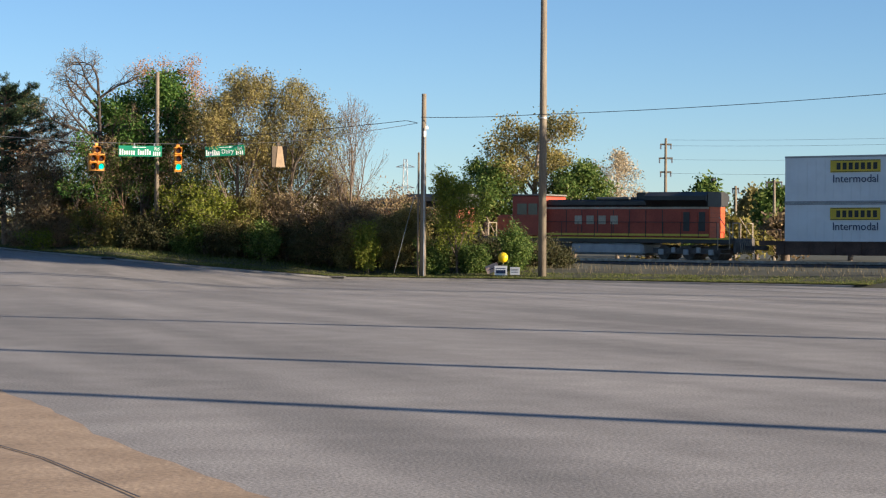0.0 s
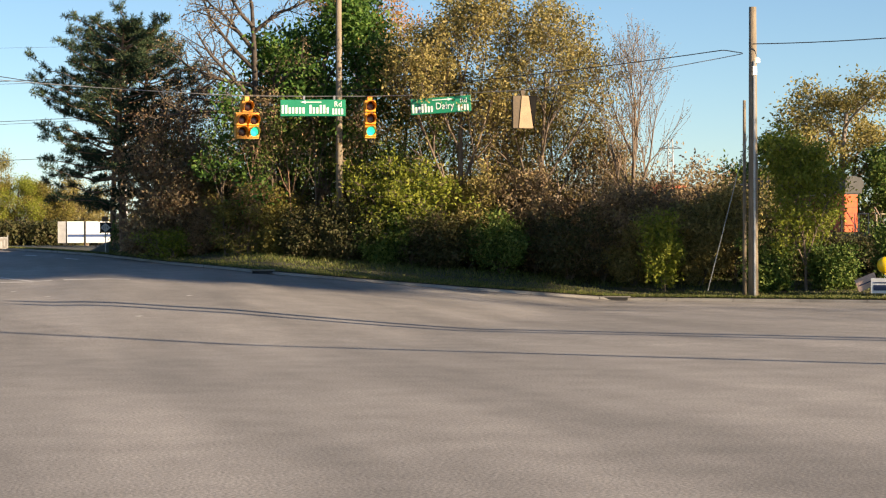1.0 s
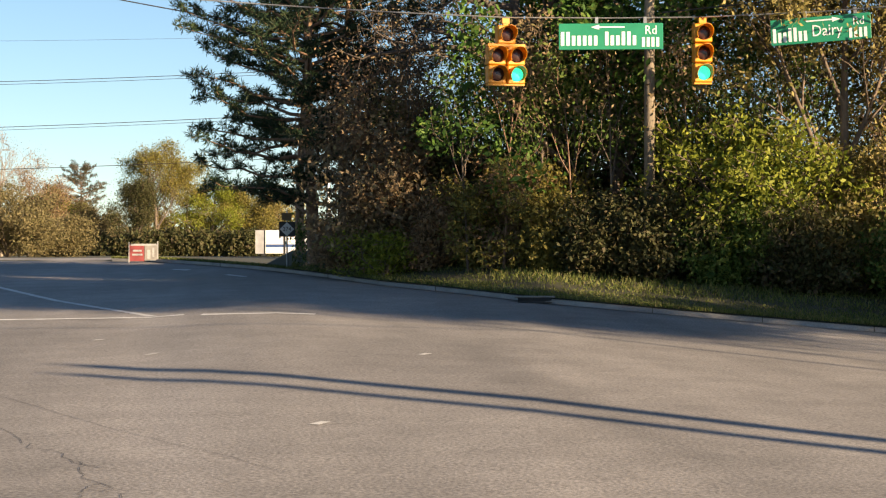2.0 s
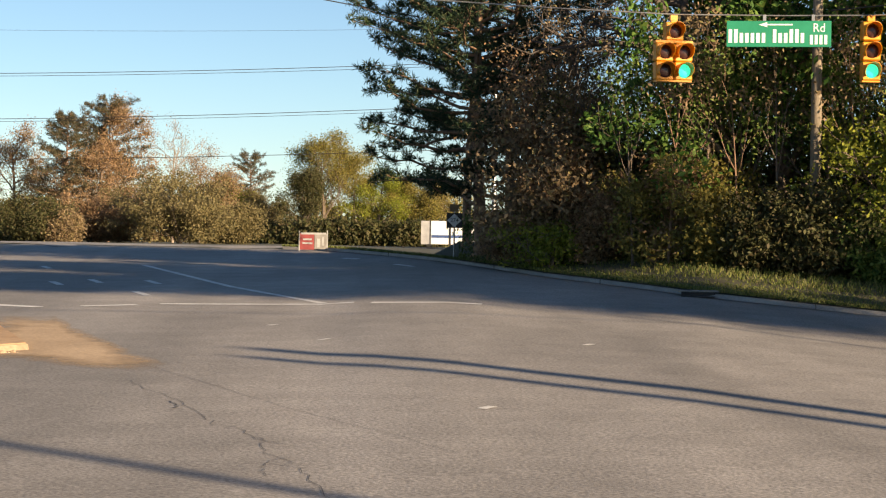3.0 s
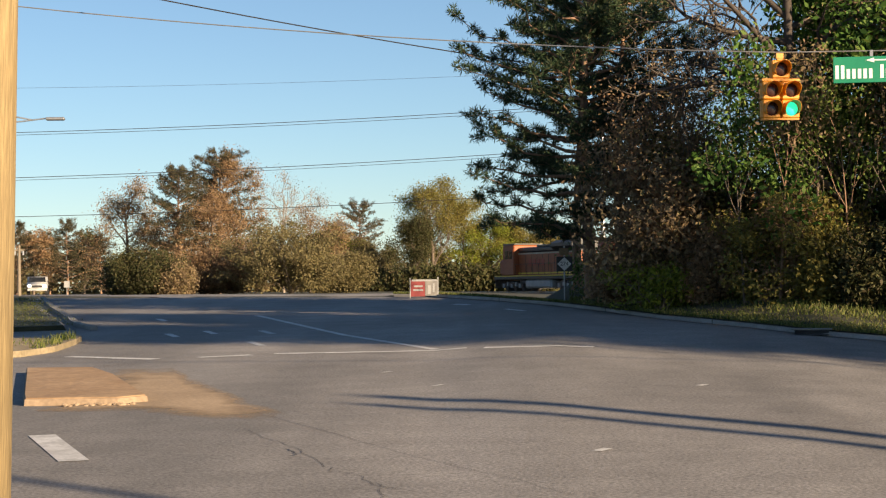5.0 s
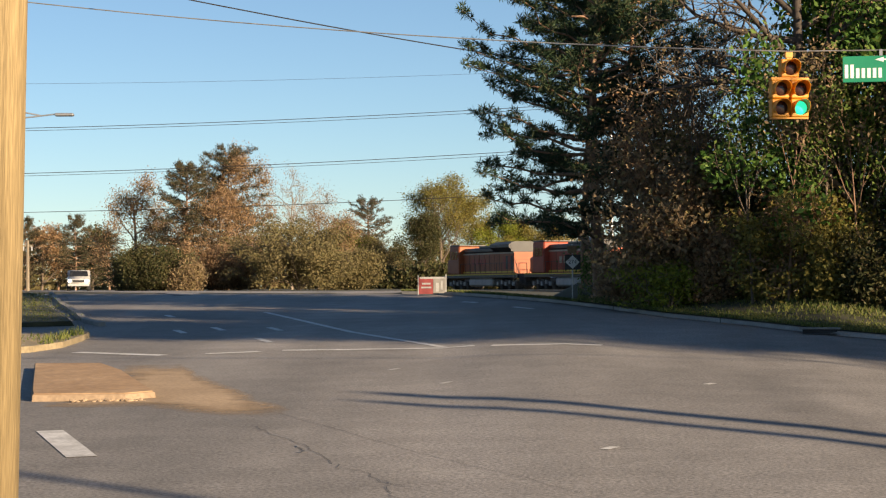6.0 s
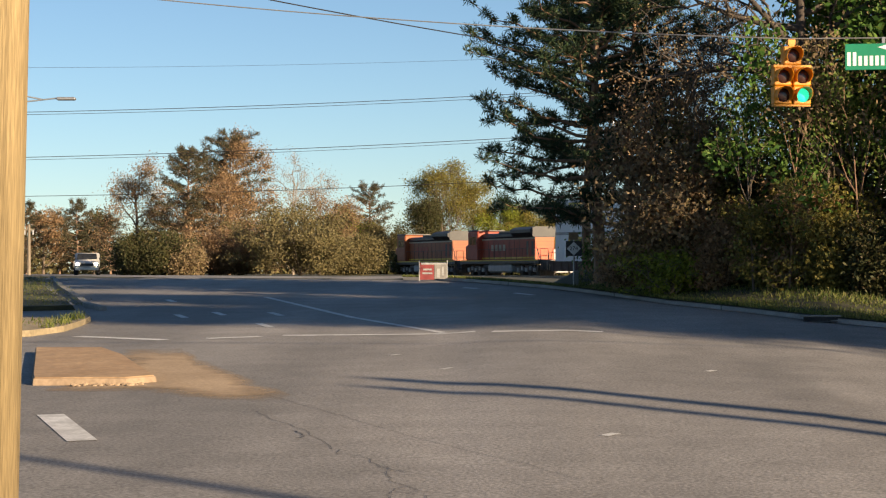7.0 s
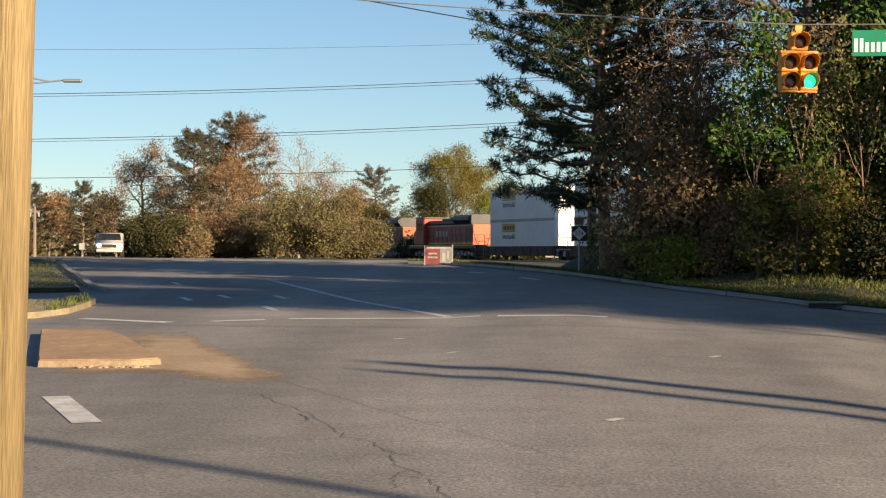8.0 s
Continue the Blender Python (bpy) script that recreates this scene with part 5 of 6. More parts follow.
def balloon():
    p = kerb_at(38.4, 1.0)
    t = root("balloon", pose(p.x, p.y, land(p.x, p.y)), "yellow balloon tied above the yard signs", "balloon")
    bm = bmesh.new()
    made = bmesh.ops.create_uvsphere(bm, u_segments=20, v_segments=12, radius=0.22)["verts"]
    bmesh.ops.scale(bm, vec=(1, 1, 1.06), verts=made)
    bmesh.ops.translate(bm, vec=(0.03, 0, 0.86), verts=made)
    rod(bm, (0.03, 0, 0.60), (0.03, 0, 0.64), 0.03, 0.008)
    part("bag", bm, M_BALLOON, t, smooth=True)
    part("string", rods([((0, 0, 0), (0.03, 0, 0.62))], 0.004), M_WHITE, t)


balloon()

def small_sign(az, r, w, h, zc, label):
    p = on_land(az, r)
    t = root("road_sign", pose(p.x, p.y, p.z - 0.1, 0, 0, -az), label, "road sign", "far road signs")
    part("post", rods([((0, 0.02, 0), (0, 0.02, zc + h / 2))], 0.03), M_STEEL, t)
    part("plate", boxes((-w / 2, w / 2, -0.01, 0.01, zc - h / 2, zc + h / 2)), M_DULLWHITE, t)


small_sign(-10.15, 190, 0.5, 0.6, 1.1, "small pale road sign at the bend")
crossarm_pole(-11.45, 170, 4.4, ((3.9, 0.4),), "thin wooden pole beside the far road")


# ---- buildings and the parked trailer in the distance ----
def warehouse():
    p = on_land(19.4, 96)
    t = root("warehouse", pose(p.x, p.y, 0.2, 0, 0, -22), "pale industrial building behind the trees", "building")
    part("wall", boxes((-2.4, 2.2, 0, 6, 0, 3.6)), M_WALLWARM, t)
    part("wall", boxes((-0.9, 0.9, 1, 5, 3.6, 4.8)), M_WALLWARM, t, "raised pale upper block")
    part("roof", boxes((-2.5, 2.3, -0.2, 6.2, 3.6, 3.72)), M_ROOFGREY, t)
    for i in range(4):
        part("window", boxes((-2.0 + 1.1 * i, -1.3 + 1.1 * i, -0.05, 0.02, 2.2, 2.9)), M_GLASS, t)
    t = root("warehouse", pose(*on_land(21.2, 122)[:2], 0.4, 0, 0, -24), "long low grey-roofed building behind the shrubs", "building")
    part("wall", boxes((-4, 4, 0, 9, 0, 4.0)), M_WALLWARM, t)
    part("roof", boxes((-4.2, 4.2, -0.2, 9.2, 4.0, 4.5)), M_ROOFGREY, t)


warehouse()


def trailer():
    p = polar(3.75, 216)
    t = root("box_trailer", pose(p.x, p.y, 1.35, 0, 0, -12), "white box trailer parked beyond the tracks", "trailer")
    part("body", boxes((-3.0, 3.3, -1.2, 1.2, 0.25, 2.75), bevel=0.04), M_WHITE, t)
    part("stripe", boxes((-1.9, 3.28, -1.215, -1.2, 0.95, 1.25)), M_BLUE, t, "dark blue stripe")
    part("corner_post", boxes((-3.02, -2.0, -1.23, -1.19, 0.25, 2.75)), M_TANK, t)
    part("frame_rail", boxes((-2.1, -1.95, -1.24, -1.2, 0.25, 2.75)), M_BLACK, t)
    part("frame_rail", boxes((0.0, 0.2, -1.24, -1.2, 0.25, 2.75)), M_BLACK, t)
    for x in (-2.2, 2.2):
        w = part("wheel", wheel_bm(0.45, 0.3), M_TYRE, t)
        w.location = (x, -0.95, 0.45)


trailer()
# ---- railway ----
TR_A, TR_B = Vector((54.9, 66.5)), Vector((12.0, 184.0))


def heading(a):
    return Vector((-math.sin(radians(a)), math.cos(radians(a))))


def track_line():
    span_len = (TR_B - TR_A).length
    ta, tb = heading(34) * span_len, heading(20) * span_len
    pts = [TR_A - heading(34) * s for s in np.arange(150, 0, -1.5)]
    for u in np.linspace(0, 1, 85):
        pts.append(TR_A * (2 * u ** 3 - 3 * u ** 2 + 1) + ta * (u ** 3 - 2 * u ** 2 + u) + TR_B * (3 * u ** 2 - 2 * u ** 3) + tb * (u ** 3 - u ** 2))
    pts += [TR_B + heading(20) * s for s in np.arange(1.5, 150, 1.5)]
    d = [0.0]
    for a, b in zip(pts, pts[1:]):
        d.append(d[-1] + (b - a).length)
    z0 = d[100]
    return np.array([tuple(p) for p in pts]), np.array(d) - z0


TRACK, DIST = track_line()


def rail_top(s):
    return float(np.interp(s, [-150, 0, 20, 60, 120, 260], [0.36, 0.42, 0.52, 0.80, 1.33, 1.42]))


def on_track(s):
    return Vector((float(np.interp(s, DIST, TRACK[:, 0])), float(np.interp(s, DIST, TRACK[:, 1])), rail_top(s)))


def car_pose(mid, half):
    """A vehicle on its two bogies, its front along +x."""
    a, b = on_track(mid - half), on_track(mid + half)
    d = b - a
    c = (a + b) / 2
    return pose(c.x, c.y, c.z, 0, -math.degrees(math.atan2(d.z, math.hypot(d.x, d.y))), math.degrees(math.atan2(d.y, d.x)))


def railway():
    t = root("railway_track", Matrix.Identity(4), "single railway track on grey ballast, darkened for shade", "railway", kind="structure")
    ss = np.arange(-140, 250, 2.0)
    prof = [(-6.5, -1.1), (-2.2, -0.30), (-1.4, -0.22), (1.4, -0.22), (2.2, -0.30), (6.5, -1.1)]
    vs, fs = [], []
    rails = {-0.75: [], 0.75: []}
    for s in ss:
        p, q = on_track(s), on_track(s + 0.5)
        d = (q - p).normalized()
        side = Vector((d.y, -d.x, 0))
        for o, h in prof:
            vs.append(p + side * o + Vector((0, 0, h)))
        for o in rails:
            rails[o] += [p + side * (o - 0.035) + Vector((0, 0, -0.17)), p + side * (o - 0.035), p + side * (o + 0.035), p + side * (o + 0.035) + Vector((0, 0, -0.17))]
    m = len(prof)
    for i in range(len(ss) - 1):
        for j in range(m - 1):
            fs.append((i * m + j, i * m + j + 1, (i + 1) * m + j + 1, (i + 1) * m + j))
    raw("ballast", vs, fs, M_BALLAST, t)
    for o, v in rails.items():
        f = [(4 * i + j, 4 * i + j + 1, 4 * i + j + 5, 4 * i + j + 4) for i in range(len(ss) - 1) for j in range(3)]
        raw("rail", v, f, M_RAIL, t)
    me = bpy.data.meshes.new("sleeper")
    bm = boxes((-0.11, 0.11, -1.3, 1.3, -0.24, -0.165))
    bm.to_mesh(me)
    bm.free()
    me.materials.append(M_TIE)
    for s in np.arange(-24, 70, 0.6):
        ob = new("sleeper", me)
        ob.parent = t
        ob.matrix_local = car_pose(float(s), 0.3)


railway()


def bogie(parent, x, axles, wheel_r=0.5, pitch=2.0):
    b = part("bogie", boxes(*[(x - pitch * (axles - 1) / 2 - 0.7, x + pitch * (axles - 1) / 2 + 0.7, sy - 0.10, sy + 0.10, 0.42, 0.80) for sy in (-1.0, 1.0)], (x - 0.4, x + 0.4, -1.1, 1.1, 0.5, 0.95)), M_TRUCK, parent, "iron bogie side frames")
    for i in range(axles):
        wx = x + (i - (axles - 1) / 2) * pitch
        w = part("wheelset", wheel_bm(wheel_r, 1.62, 20), M_TRUCK, b, "steel wheelset")
        w.location = (wx, 0, wheel_r)
        for sy in (-1.13, 1.13):
            part("axle_box", boxes((wx - 0.20, wx + 0.20, sy - 0.09, sy + 0.09, 0.34, 0.72), bevel=0.03), M_TANK, b, "pale dusty axle box")
    for k in (-pitch / 2, pitch / 2):
        for sy in (-1.13, 1.13):
            part("spring", boxes((x + k - 0.14, x + k + 0.14, sy - 0.07, sy + 0.07, 0.50, 0.86)), M_TANK, b)


def rail_post(parent, x0, x1, y, z0, z1, n):
    rows = [((x0, y, z1), (x1, y, z1))] + [((x0 + (x1 - x0) * i / (n - 1), y, z0), (x0 + (x1 - x0) * i / (n - 1), y, z1)) for i in range(n)]
    part("handrail", rods(rows, 0.022, 5), M_WHITE if n < 4 else M_LOCOBLACK, parent)


def locomotive(side, end, letter_mat, label):
    """A six-axle diesel, 22 m long, front along +x, rails at z = 0."""
    t = root("locomotive", Matrix.Identity(4), label, "locomotive", "locomotives")
    part("underframe", boxes((-10.4, 10.4, -1.45, 1.45, 1.12, 1.50), bevel=0.03), M_LOCOBLACK, t)
    part("sill_stripe", boxes((-10.2, 10.2, -1.475, -1.452, 1.40, 1.50), (-10.2, 10.2, 1.452, 1.475, 1.40, 1.50)), M_YELLOW, t, "yellow sill stripe")
    part("hood", boxes((-8.3, 5.3, -0.98, 0.98, 1.50, 3.62), bevel=0.05), side, t)
    part("roof_band", boxes((-5.9, 5.3, -1.0, 1.0, 3.63, 4.12), bevel=0.12), M_LOCOBLACK, t, "black upper hood")
    part("roof_stripe", boxes((-8.28, 5.3, -1.005, -0.985, 3.46, 3.60), (-8.28, 5.3, 0.985, 1.005, 3.46, 3.60)), M_CREAM, t, "thin cream stripe")
    part("lower_stripe", boxes((-8.28, 5.3, -1.005, -0.985, 1.62, 1.76), (-8.28, 5.3, 0.985, 1.005, 1.62, 1.76)), M_YELLOW, t, "yellow lower stripe")
    # radiator wings at the rear
    bm = bmesh.new()
    sec = [(-1.0, 3.6), (-1.52, 4.05), (-1.52, 4.35), (-0.9, 4.62), (0.9, 4.62), (1.52, 4.35), (1.52, 4.05), (1.0, 3.6)]
    a = [bm.verts.new((-8.35, y, z)) for y, z in sec]
    b = [bm.verts.new((-3.4, y, z)) for y, z in sec]
    bm.faces.new(a), bm.faces.new(b[::-1])
    for i in range(8):
        j = (i + 1) % 8
        bm.faces.new((a[i], b[i], b[j], a[j]))
    bmesh.ops.recalc_face_normals(bm, faces=bm.faces)
    part("radiator", bm, M_LOCOBLACK, t, "black overhanging radiator wings")
    part("radiator_end", boxes((-8.40, -8.36, -1.3, 1.3, 3.66, 4.55)), M_LOCOBLACK, t, "dark radiator end")
    part("roof_panel", boxes((-1.8, 1.0, -0.95, 0.95, 4.12, 4.30), bevel=0.05), M_GREYROOF, t, "dusty grey roof panel")
    part("exhaust", boxes((-2.9, -2.1, -0.5, 0.5, 4.10, 4.62), bevel=0.05), M_LOCOBLACK, t)
    # end of the long hood
    part("end_panel", boxes((-8.36, -8.30, -0.96, 0.96, 1.52, 3.60)), end, t, "bright orange rear end")
    part("end_lines", boxes(*[(-8.375, -8.362, -0.94, 0.94, 1.9 + 0.32 * i, 1.93 + 0.32 * i) for i in range(5)]), M_MAROON, t)
    # cab and nose
    part("cab", boxes((5.3, 8.0, -1.5, 1.5, 1.5, 4.40), bevel=0.10), side, t)
    part("cab_roof", boxes((5.2, 8.1, -1.45, 1.45, 4.40, 4.52), bevel=0.04), M_GREYROOF, t)
    part("nose", boxes((8.0, 9.7, -1.15, 1.15, 1.5, 3.05), bevel=0.18), end, t)
    for y in (-1.52, 1.50):
        part("cab_window", boxes((5.7, 6.5, y, y + 0.02, 3.05, 3.85)), M_GLASS, t)
        part("cab_window", boxes((6.65, 7.5, y, y + 0.02, 3.05, 3.85)), M_GLASS, t)
    part("windscreen", boxes((8.0, 8.02, -1.25, -0.1, 3.25, 3.95), (8.0, 8.02, 0.1, 1.25, 3.25, 3.95)), M_GLASS, t)
    for y in (-1.0, 0.985):
        for i in range(4):
            part("hood_door", boxes((-8.0 + i * 0.62, -7.5 + i * 0.62, y, y + 0.016, 1.95, 3.25)), M_MAROON if i % 2 else M_LOCOBLACK, t, "dark louvred door")
        for i in range(7):
            part("hood_door", boxes((-4.6 + i * 1.35, -4.55 + i * 1.35, y, y + 0.016, 1.8, 3.4)), M_LOCOBLACK, t)
        # four plain blocks where the road's initials stand
        for i in range(4):
            x0 = -0.9 + i * 1.02
            bm = boxes((x0, x0 + 0.62, y - 0.004, y + 0.02, 2.40, 3.0))
            part("emblem_block", bm, letter_mat, t, "pale plain lettering block")
    part("fuel_tank", boxes((-3.2, 2.9, -1.35, 1.35, 0.28, 1.12), bevel=0.16), M_TANK, t, "dusty grey fuel tank")
    for s in (-1.1, 1.1):
        part("air_tank", rods([((2.9, s, 0.9), (4.2, s, 0.9))], 0.2, 10), M_TRUCK, t)
    bogie(t, -6.6, 3)
    bogie(t, 6.6, 3)
    for y in (-1.46, 1.46):
        rail_post(t, -9.2, 5.0, y, 1.5, 2.55, 11)
        for x in (-10.2, -9.3):
            part("grab_rail", rods([((x, y, 0.7), (x, y, 2.5))], 0.03, 5), M_CREAM, t)
        part("step", boxes(*[(-10.3, -9.5, y - 0.12, y + 0.12, 0.45 + 0.3 * k, 0.49 + 0.3 * k) for k in range(3)]), M_TRUCK, t)
        part("step", boxes(*[(9.5, 10.3, y - 0.12, y + 0.12, 0.45 + 0.3 * k, 0.49 + 0.3 * k) for k in range(3)]), M_TRUCK, t)
    for s in (-1, 1):
        part("end_railing", rods([((-10.35, 1.3 * s, 2.5), (-10.35, 0.5 * s, 2.5)), ((-10.35, 0.5 * s, 1.5), (-10.35, 0.5 * s, 2.5)), ((-10.35, 1.3 * s, 1.5), (-10.35, 1.3 * s, 2.5))], 0.03, 5), M_CREAM, t)
        part("handrail", rods([((-10.35, 1.3 * s, 1.5), (-9.3, 1.3 * s, 2.9))], 0.03, 5), M_CREAM, t)
    part("end_plate", boxes((-10.5, -10.4, -1.3, 1.3, 0.55, 1.5)), M_TRUCK, t)
    part("end_plate", boxes((10.4, 10.5, -1.3, 1.3, 0.3, 1.5)), M_TRUCK, t)
    for k in range(7):
        part("hose", rods([((-10.55, -0.8 + 0.25 * k, 1.3), (-10.7, -0.75 + 0.25 * k, 0.5))], 0.025, 5), M_CREAM, t)
    for x in (-11.1, 10.4):
        part("coupler", boxes((x, x + 0.7, -0.14, 0.14, 0.72, 1.0)), M_TRUCK, t)
    return t


def well_car():
    """An articulated well wagon, 18.6 m between bogies."""
    t = root("well_wagon", Matrix.Identity(4), "brown steel well wagon of an intermodal train", "wagon", "well wagons")
    for y in (-1.45, 1.33):
        part("side_sill", boxes((-8.6, 8.6, y, y + 0.12, 0.42, 1.30), (-8.6, 8.6, y - 0.03, y + 0.15, 1.22, 1.32)), M_RUST, t)
        for x in np.arange(-8.2, 8.3, 1.8):
            part("stiffener", boxes((x, x + 0.10, y - 0.05, y + 0.17, 0.45, 1.25)), M_RUST, t)
    part("floor", boxes((-8.4, 8.4, -1.33, 1.33, 0.55, 0.75)), M_RUST, t)
    for s in (-1, 1):
        part("end_deck", boxes(tuple(sorted((s * 8.5, s * 9.9)))[0:2] + (-1.3, 1.3, 1.05, 1.35)), M_RUST, t)
        part("end_step", rods([((s * 9.6, -1.3, 1.35), (s * 9.6, -1.3, 2.1)), ((s * 9.6, 1.3, 1.35), (s * 9.6, 1.3, 2.1)), ((s * 9.6, -1.3, 2.1), (s * 9.6, 1.3, 2.1))], 0.025, 5), M_RUST, t)
    bogie(t, -9.3, 2, 0.46, 1.75)
    part("coupler", boxes((9.9, 11.6, -0.14, 0.14, 0.72, 1.0)), M_TRUCK, t)
    return t


BOX_L, BOX_H = 16.15, 3.05


def container(low):
    t = root("container", Matrix.Identity(4), "white ribbed freight container with a yellow panel", "container", "stacked containers")
    part("shell", boxes((-BOX_L / 2, BOX_L / 2, -1.28, 1.28, 0, BOX_H), bevel=0.03), M_BOX, t)
    for y in (-1.30, 1.28):
        part("rib", boxes(*[(x, x + 0.05, y, y + 0.02, 0.12, BOX_H - 0.12) for x in np.arange(-7.8, 7.9, 0.62)]), M_BOX, t)
        part("rail", boxes((-BOX_L / 2, BOX_L / 2, y - 0.01, y + 0.03, 0, 0.12), (-BOX_L / 2, BOX_L / 2, y - 0.01, y + 0.03, BOX_H - 0.12, BOX_H)), M_TANK, t)
        s = -1 if y < 0 else 1
        yy = y - 0.015 if s < 0 else y + 0.02
        panel = part("name_panel", boxes((1.4, 4.85, yy, yy + 0.015, 1.95, 2.75)), M_YELLOW, t, "yellow name panel")
        part("panel_bars", boxes(*[(x, x + 0.27, yy + s * 0.012, yy + 0.015 + s * 0.012, 2.13, 2.57) for x in np.arange(1.62, 4.5, 0.42)], (1.45, 4.8, yy + s * 0.008, yy + 0.015 + s * 0.008, 1.97, 2.01), (1.45, 4.8, yy + s * 0.008, yy + 0.015 + s * 0.008, 2.69, 2.73)), M_BLACK, panel, "plain dark bars and border")
        bm = text_mesh("Intermodal", 0.72, 0.012)
        if s > 0:
            bmesh.ops.rotate(bm, cent=(0, 0, 0), matrix=Matrix.Rotation(math.pi, 3, "Z"), verts=bm.verts)
        bmesh.ops.translate(bm, vec=(3.1, yy + 0.008 + s * 0.008, 1.52), verts=bm.verts)
        part("lettering", bm, M_NAVY, t, "navy lettering")
    part("door", boxes((-BOX_L / 2 - 0.03, -BOX_L / 2 - 0.002, -1.22, -0.02, 0.1, BOX_H - 0.1), (-BOX_L / 2 - 0.03, -BOX_L / 2 - 0.002, 0.02, 1.22, 0.1, BOX_H - 0.1)), M_BOX, t)
    part("lock_bar", rods([((-BOX_L / 2 - 0.05, y, 0.1), (-BOX_L / 2 - 0.05, y, BOX_H - 0.1)) for y in (-0.9, -0.35, 0.35, 0.9)], 0.02, 5), M_STEEL, t)
    return t


# Sides take the shaded red, the end its bright sunlit orange
LOCO_REAR = locomotive(M_MAROON, M_ORANGE, M_CREAM, "red and black freight locomotive with shade-darkened sides and pale lettering blocks")
LOCO_LEAD = locomotive(M_PUMPKIN, M_PUMPKIN, M_MAROON, "orange and black freight locomotive leading the train")
first = well_car()
WELLS = [first] + [copy_thing(first, Matrix.Identity(4)) for _ in range(4)]
box0 = container(True)
BOXES = [box0] + [copy_thing(box0, Matrix.Identity(4)) for _ in range(9)]
def run(t):
    """Distance along the track of the second locomotive's rear end at t seconds."""
    near = lambda u: 0.85 * (1 - u / 2.2) + 15.298 * u + 0.88463 * u ** 2 - 0.069239 * u ** 3
    far = lambda u: 148.99 + 17.99 * (u - 8) + 0.231 * (u - 8) ** 2
    if t <= 2.2:
        return near(t)
    if t >= 4.5:
        return far(t)
    a, b, va, vb, w = near(2.2), far(4.5), 18.0, 16.4, 2.3
    u = (t - 2.2) / w
    return a * (2 * u ** 3 - 3 * u ** 2 + 1) + va * w * (u ** 3 - 2 * u ** 2 + u) + b * (3 * u ** 2 - 2 * u ** 3) + vb * w * (u ** 3 - u ** 2)


def train_motion():
    times = [i * 0.5 for i in range(17)]

    def rows(offset, half, lift):
        return [(t, car_pose(run(t) + offset, half) @ pose(0, 0, lift)) for t in times]
    walk(LOCO_REAR, rows(8.4, 6.6, 0))
    walk(LOCO_LEAD, rows(8.4 + 22.2, 6.6, 0))
    for i, w in enumerate(WELLS):
        off = -13.6 - 20.8 * i
        walk(w, rows(off, 9.3, 0))
        walk(BOXES[2 * i], rows(off, 9.3, 0.75))
        walk(BOXES[2 * i + 1], rows(off, 9.3, 0.75 + BOX_H + 0.02))


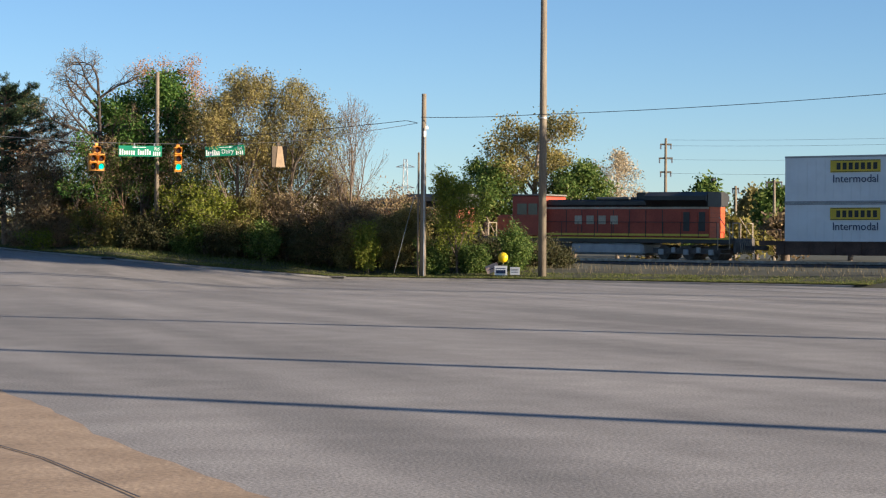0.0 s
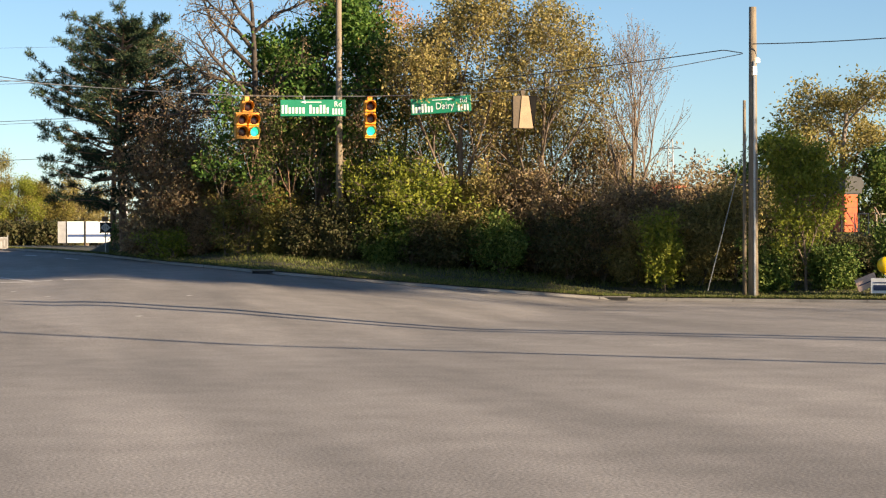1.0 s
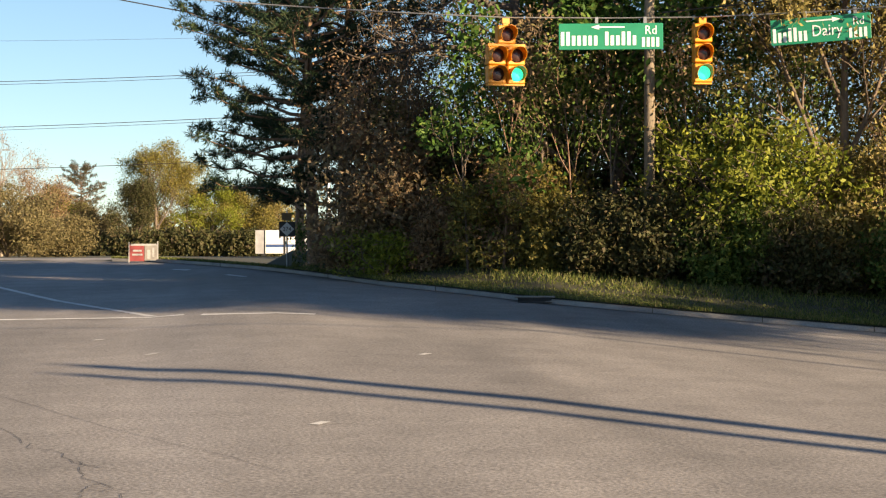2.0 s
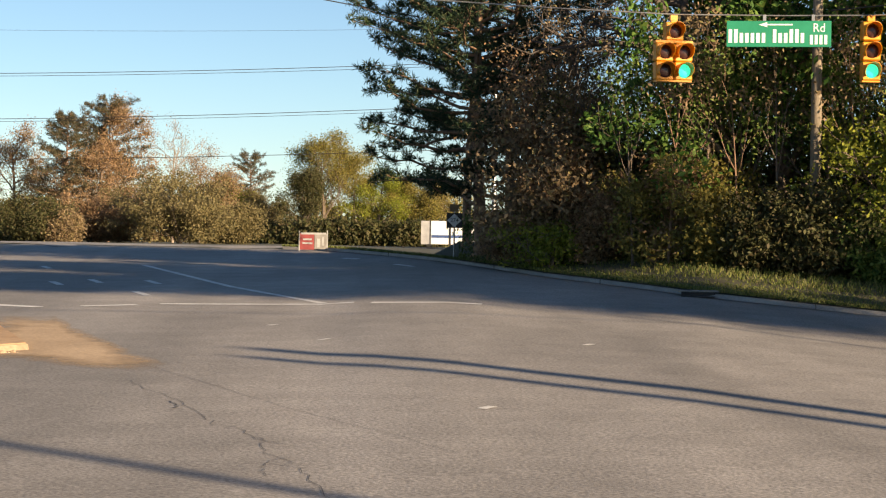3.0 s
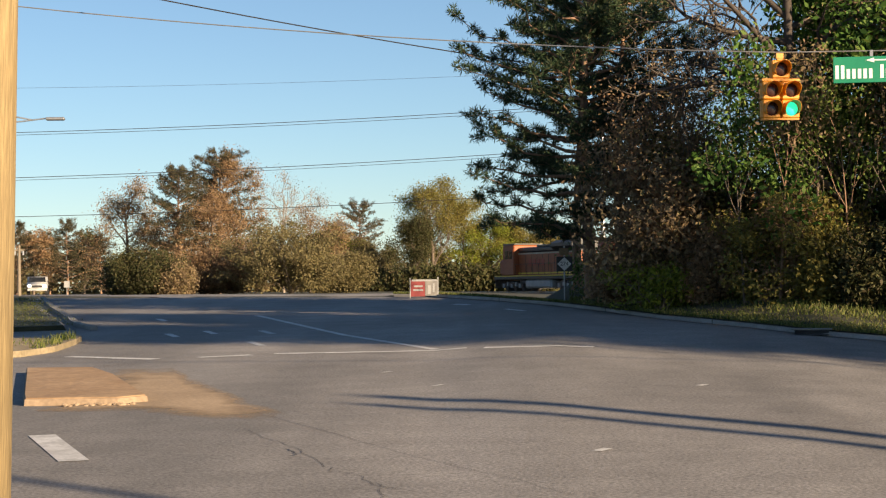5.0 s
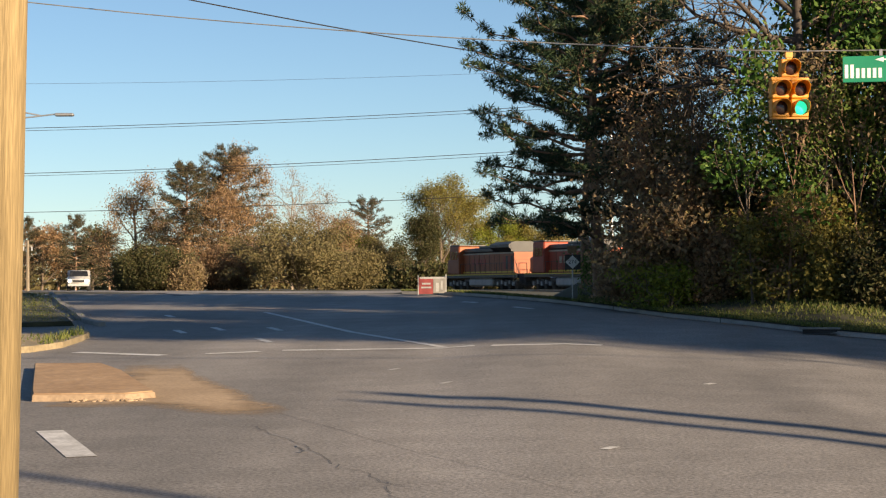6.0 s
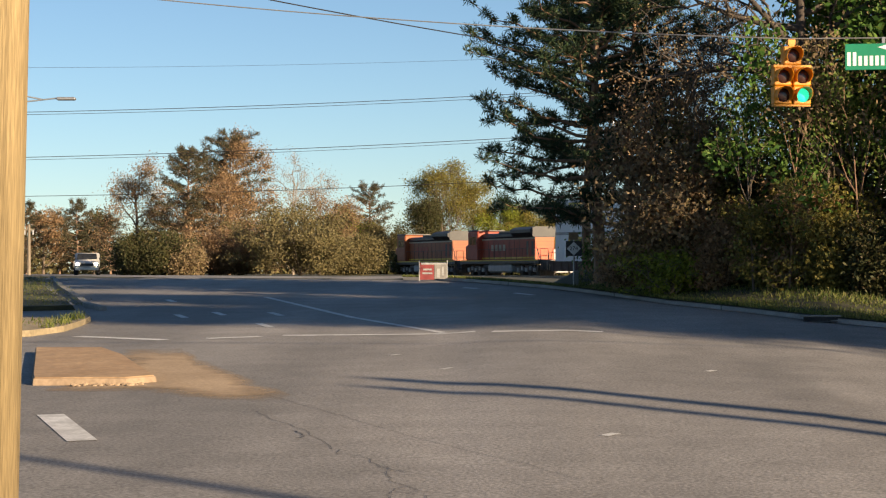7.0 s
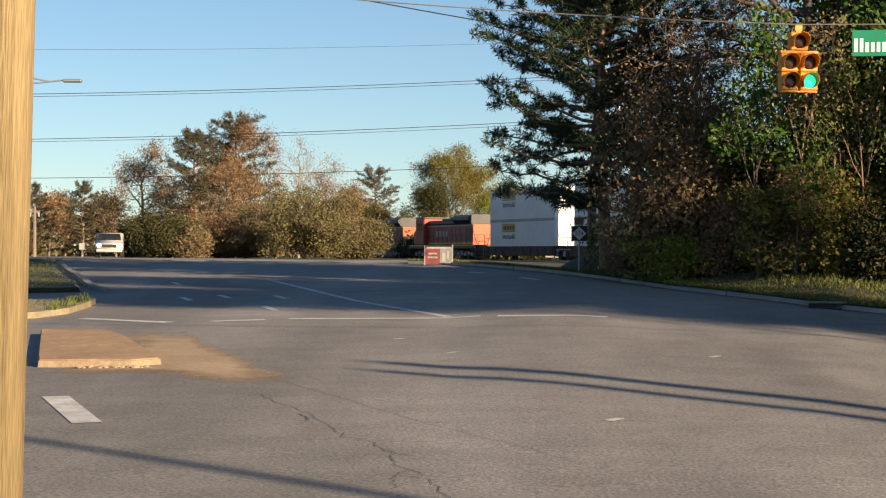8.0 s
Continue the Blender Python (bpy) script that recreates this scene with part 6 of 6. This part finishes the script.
# ---- the oncoming car ----
def pickup():
    t = root("pickup_truck", Matrix.Identity(4), "silver pickup truck coming with one headlamp glaring", "car")
    bm = bmesh.new()
    sec = [(-2.7, 0.55), (2.6, 0.55), (2.65, 0.95), (2.45, 1.12), (1.2, 1.22), (0.55, 1.80), (-0.9, 1.82), (-1.15, 1.25), (-2.7, 1.22)]
    a = [bm.verts.new((x, -0.95, z)) for x, z in sec]
    b = [bm.verts.new((x, 0.95, z)) for x, z in sec]
    bm.faces.new(a), bm.faces.new(b[::-1])
    for i in range(len(sec)):
        j = (i + 1) % len(sec)
        bm.faces.new((a[i], b[i], b[j], a[j]))
    bmesh.ops.recalc_face_normals(bm, faces=bm.faces)
    bmesh.ops.bevel(bm, geom=bm.edges[:], offset=0.06, segments=2, affect="EDGES")
    part("body", bm, M_SILVER, t, smooth=True)
    bm = bmesh.new()
    q = [bm.verts.new(p) for p in ((1.13, -0.80, 1.30), (1.13, 0.80, 1.30), (0.66, 0.72, 1.76), (0.66, -0.72, 1.76))]
    bm.faces.new(q)
    part("windscreen", bm, M_GLASS, t)
    part("grille", boxes((2.6, 2.68, -0.5, 0.5, 0.78, 0.98)), M_BLACK, t)
    part("bumper", boxes((2.5, 2.76, -0.9, 0.9, 0.45, 0.66), bevel=0.04), M_SILVER, t)
    for y, lit in ((-0.72, False), (0.72, True)):
        bm = bmesh.new()
        bmesh.ops.create_uvsphere(bm, u_segments=12, v_segments=8, radius=0.15)
        h = part("headlamp", bm, M_HEAD, t, "lit headlamp", True)
        h.location = (2.55, y, 0.90)
        m = part("mirror", boxes((0.9, 1.05, y * 1.32, y * 1.32 + 0.12, 1.25, 1.42), bevel=0.02), M_BLACK, t)
    for x in (-1.7, 1.7):
        for y in (-0.86, 0.86):
            w = part("wheel", wheel_bm(0.38, 0.26), M_TYRE, t)
            w.location = (x, y, 0.38)
    return t


PICKUP = pickup()


def pickup_motion():
    rows = []
    for t, az, r in ((0.0, -15.2, 300), (2.0, -13.6, 262), (3.5, -12.6, 236), (4.5, -11.95, 218), (5.0, -10.95, 196), (6.5, -10.0, 171), (7.0, -9.85, 162), (7.5, -9.72, 153), (8.0, -9.38, 145)):
        p = polar(az, r)
        rows.append((t, pose(p.x, p.y, 1.36, 0, 0, -90 - az * 0.9)))
    walk(PICKUP, rows)


# ---- poles out of view, added so that their shadows fall across the road ----
for x, y, h, r0 in ((29.4, -61.0, 16.5, 0.21), (27.3, -68.2, 16.5, 0.21), (31.9, -48.6, 16.5, 0.21), (30.3, -18.9, 14.4, 0.12), (32.0, -10.4, 13.9, 0.21), (32.5, -12.1, 14.1, 0.17)):
    utility_pole(x, y, h, r0, M_POLE, "unseen tall wooden pole added for shadows on the road")


# Unseen end poles added to carry the cable behind the thin road shadow
utility_pole(-16.0, 12.0, 12.4, 0.17, M_POLE, "unseen tall wooden pole added to hold the high cable")
utility_pole(46.5, -4.0, 12.4, 0.17, M_POLE, "unseen tall wooden pole added for shadows on the road")
cable("power_line", sagging((-16.0, 12.0, 12.3), (46.5, -4.0, 12.3), 0.25, 30), 0.022, "black cable high across the junction")


def motions():
    train_motion()
    pickup_motion()


motions()
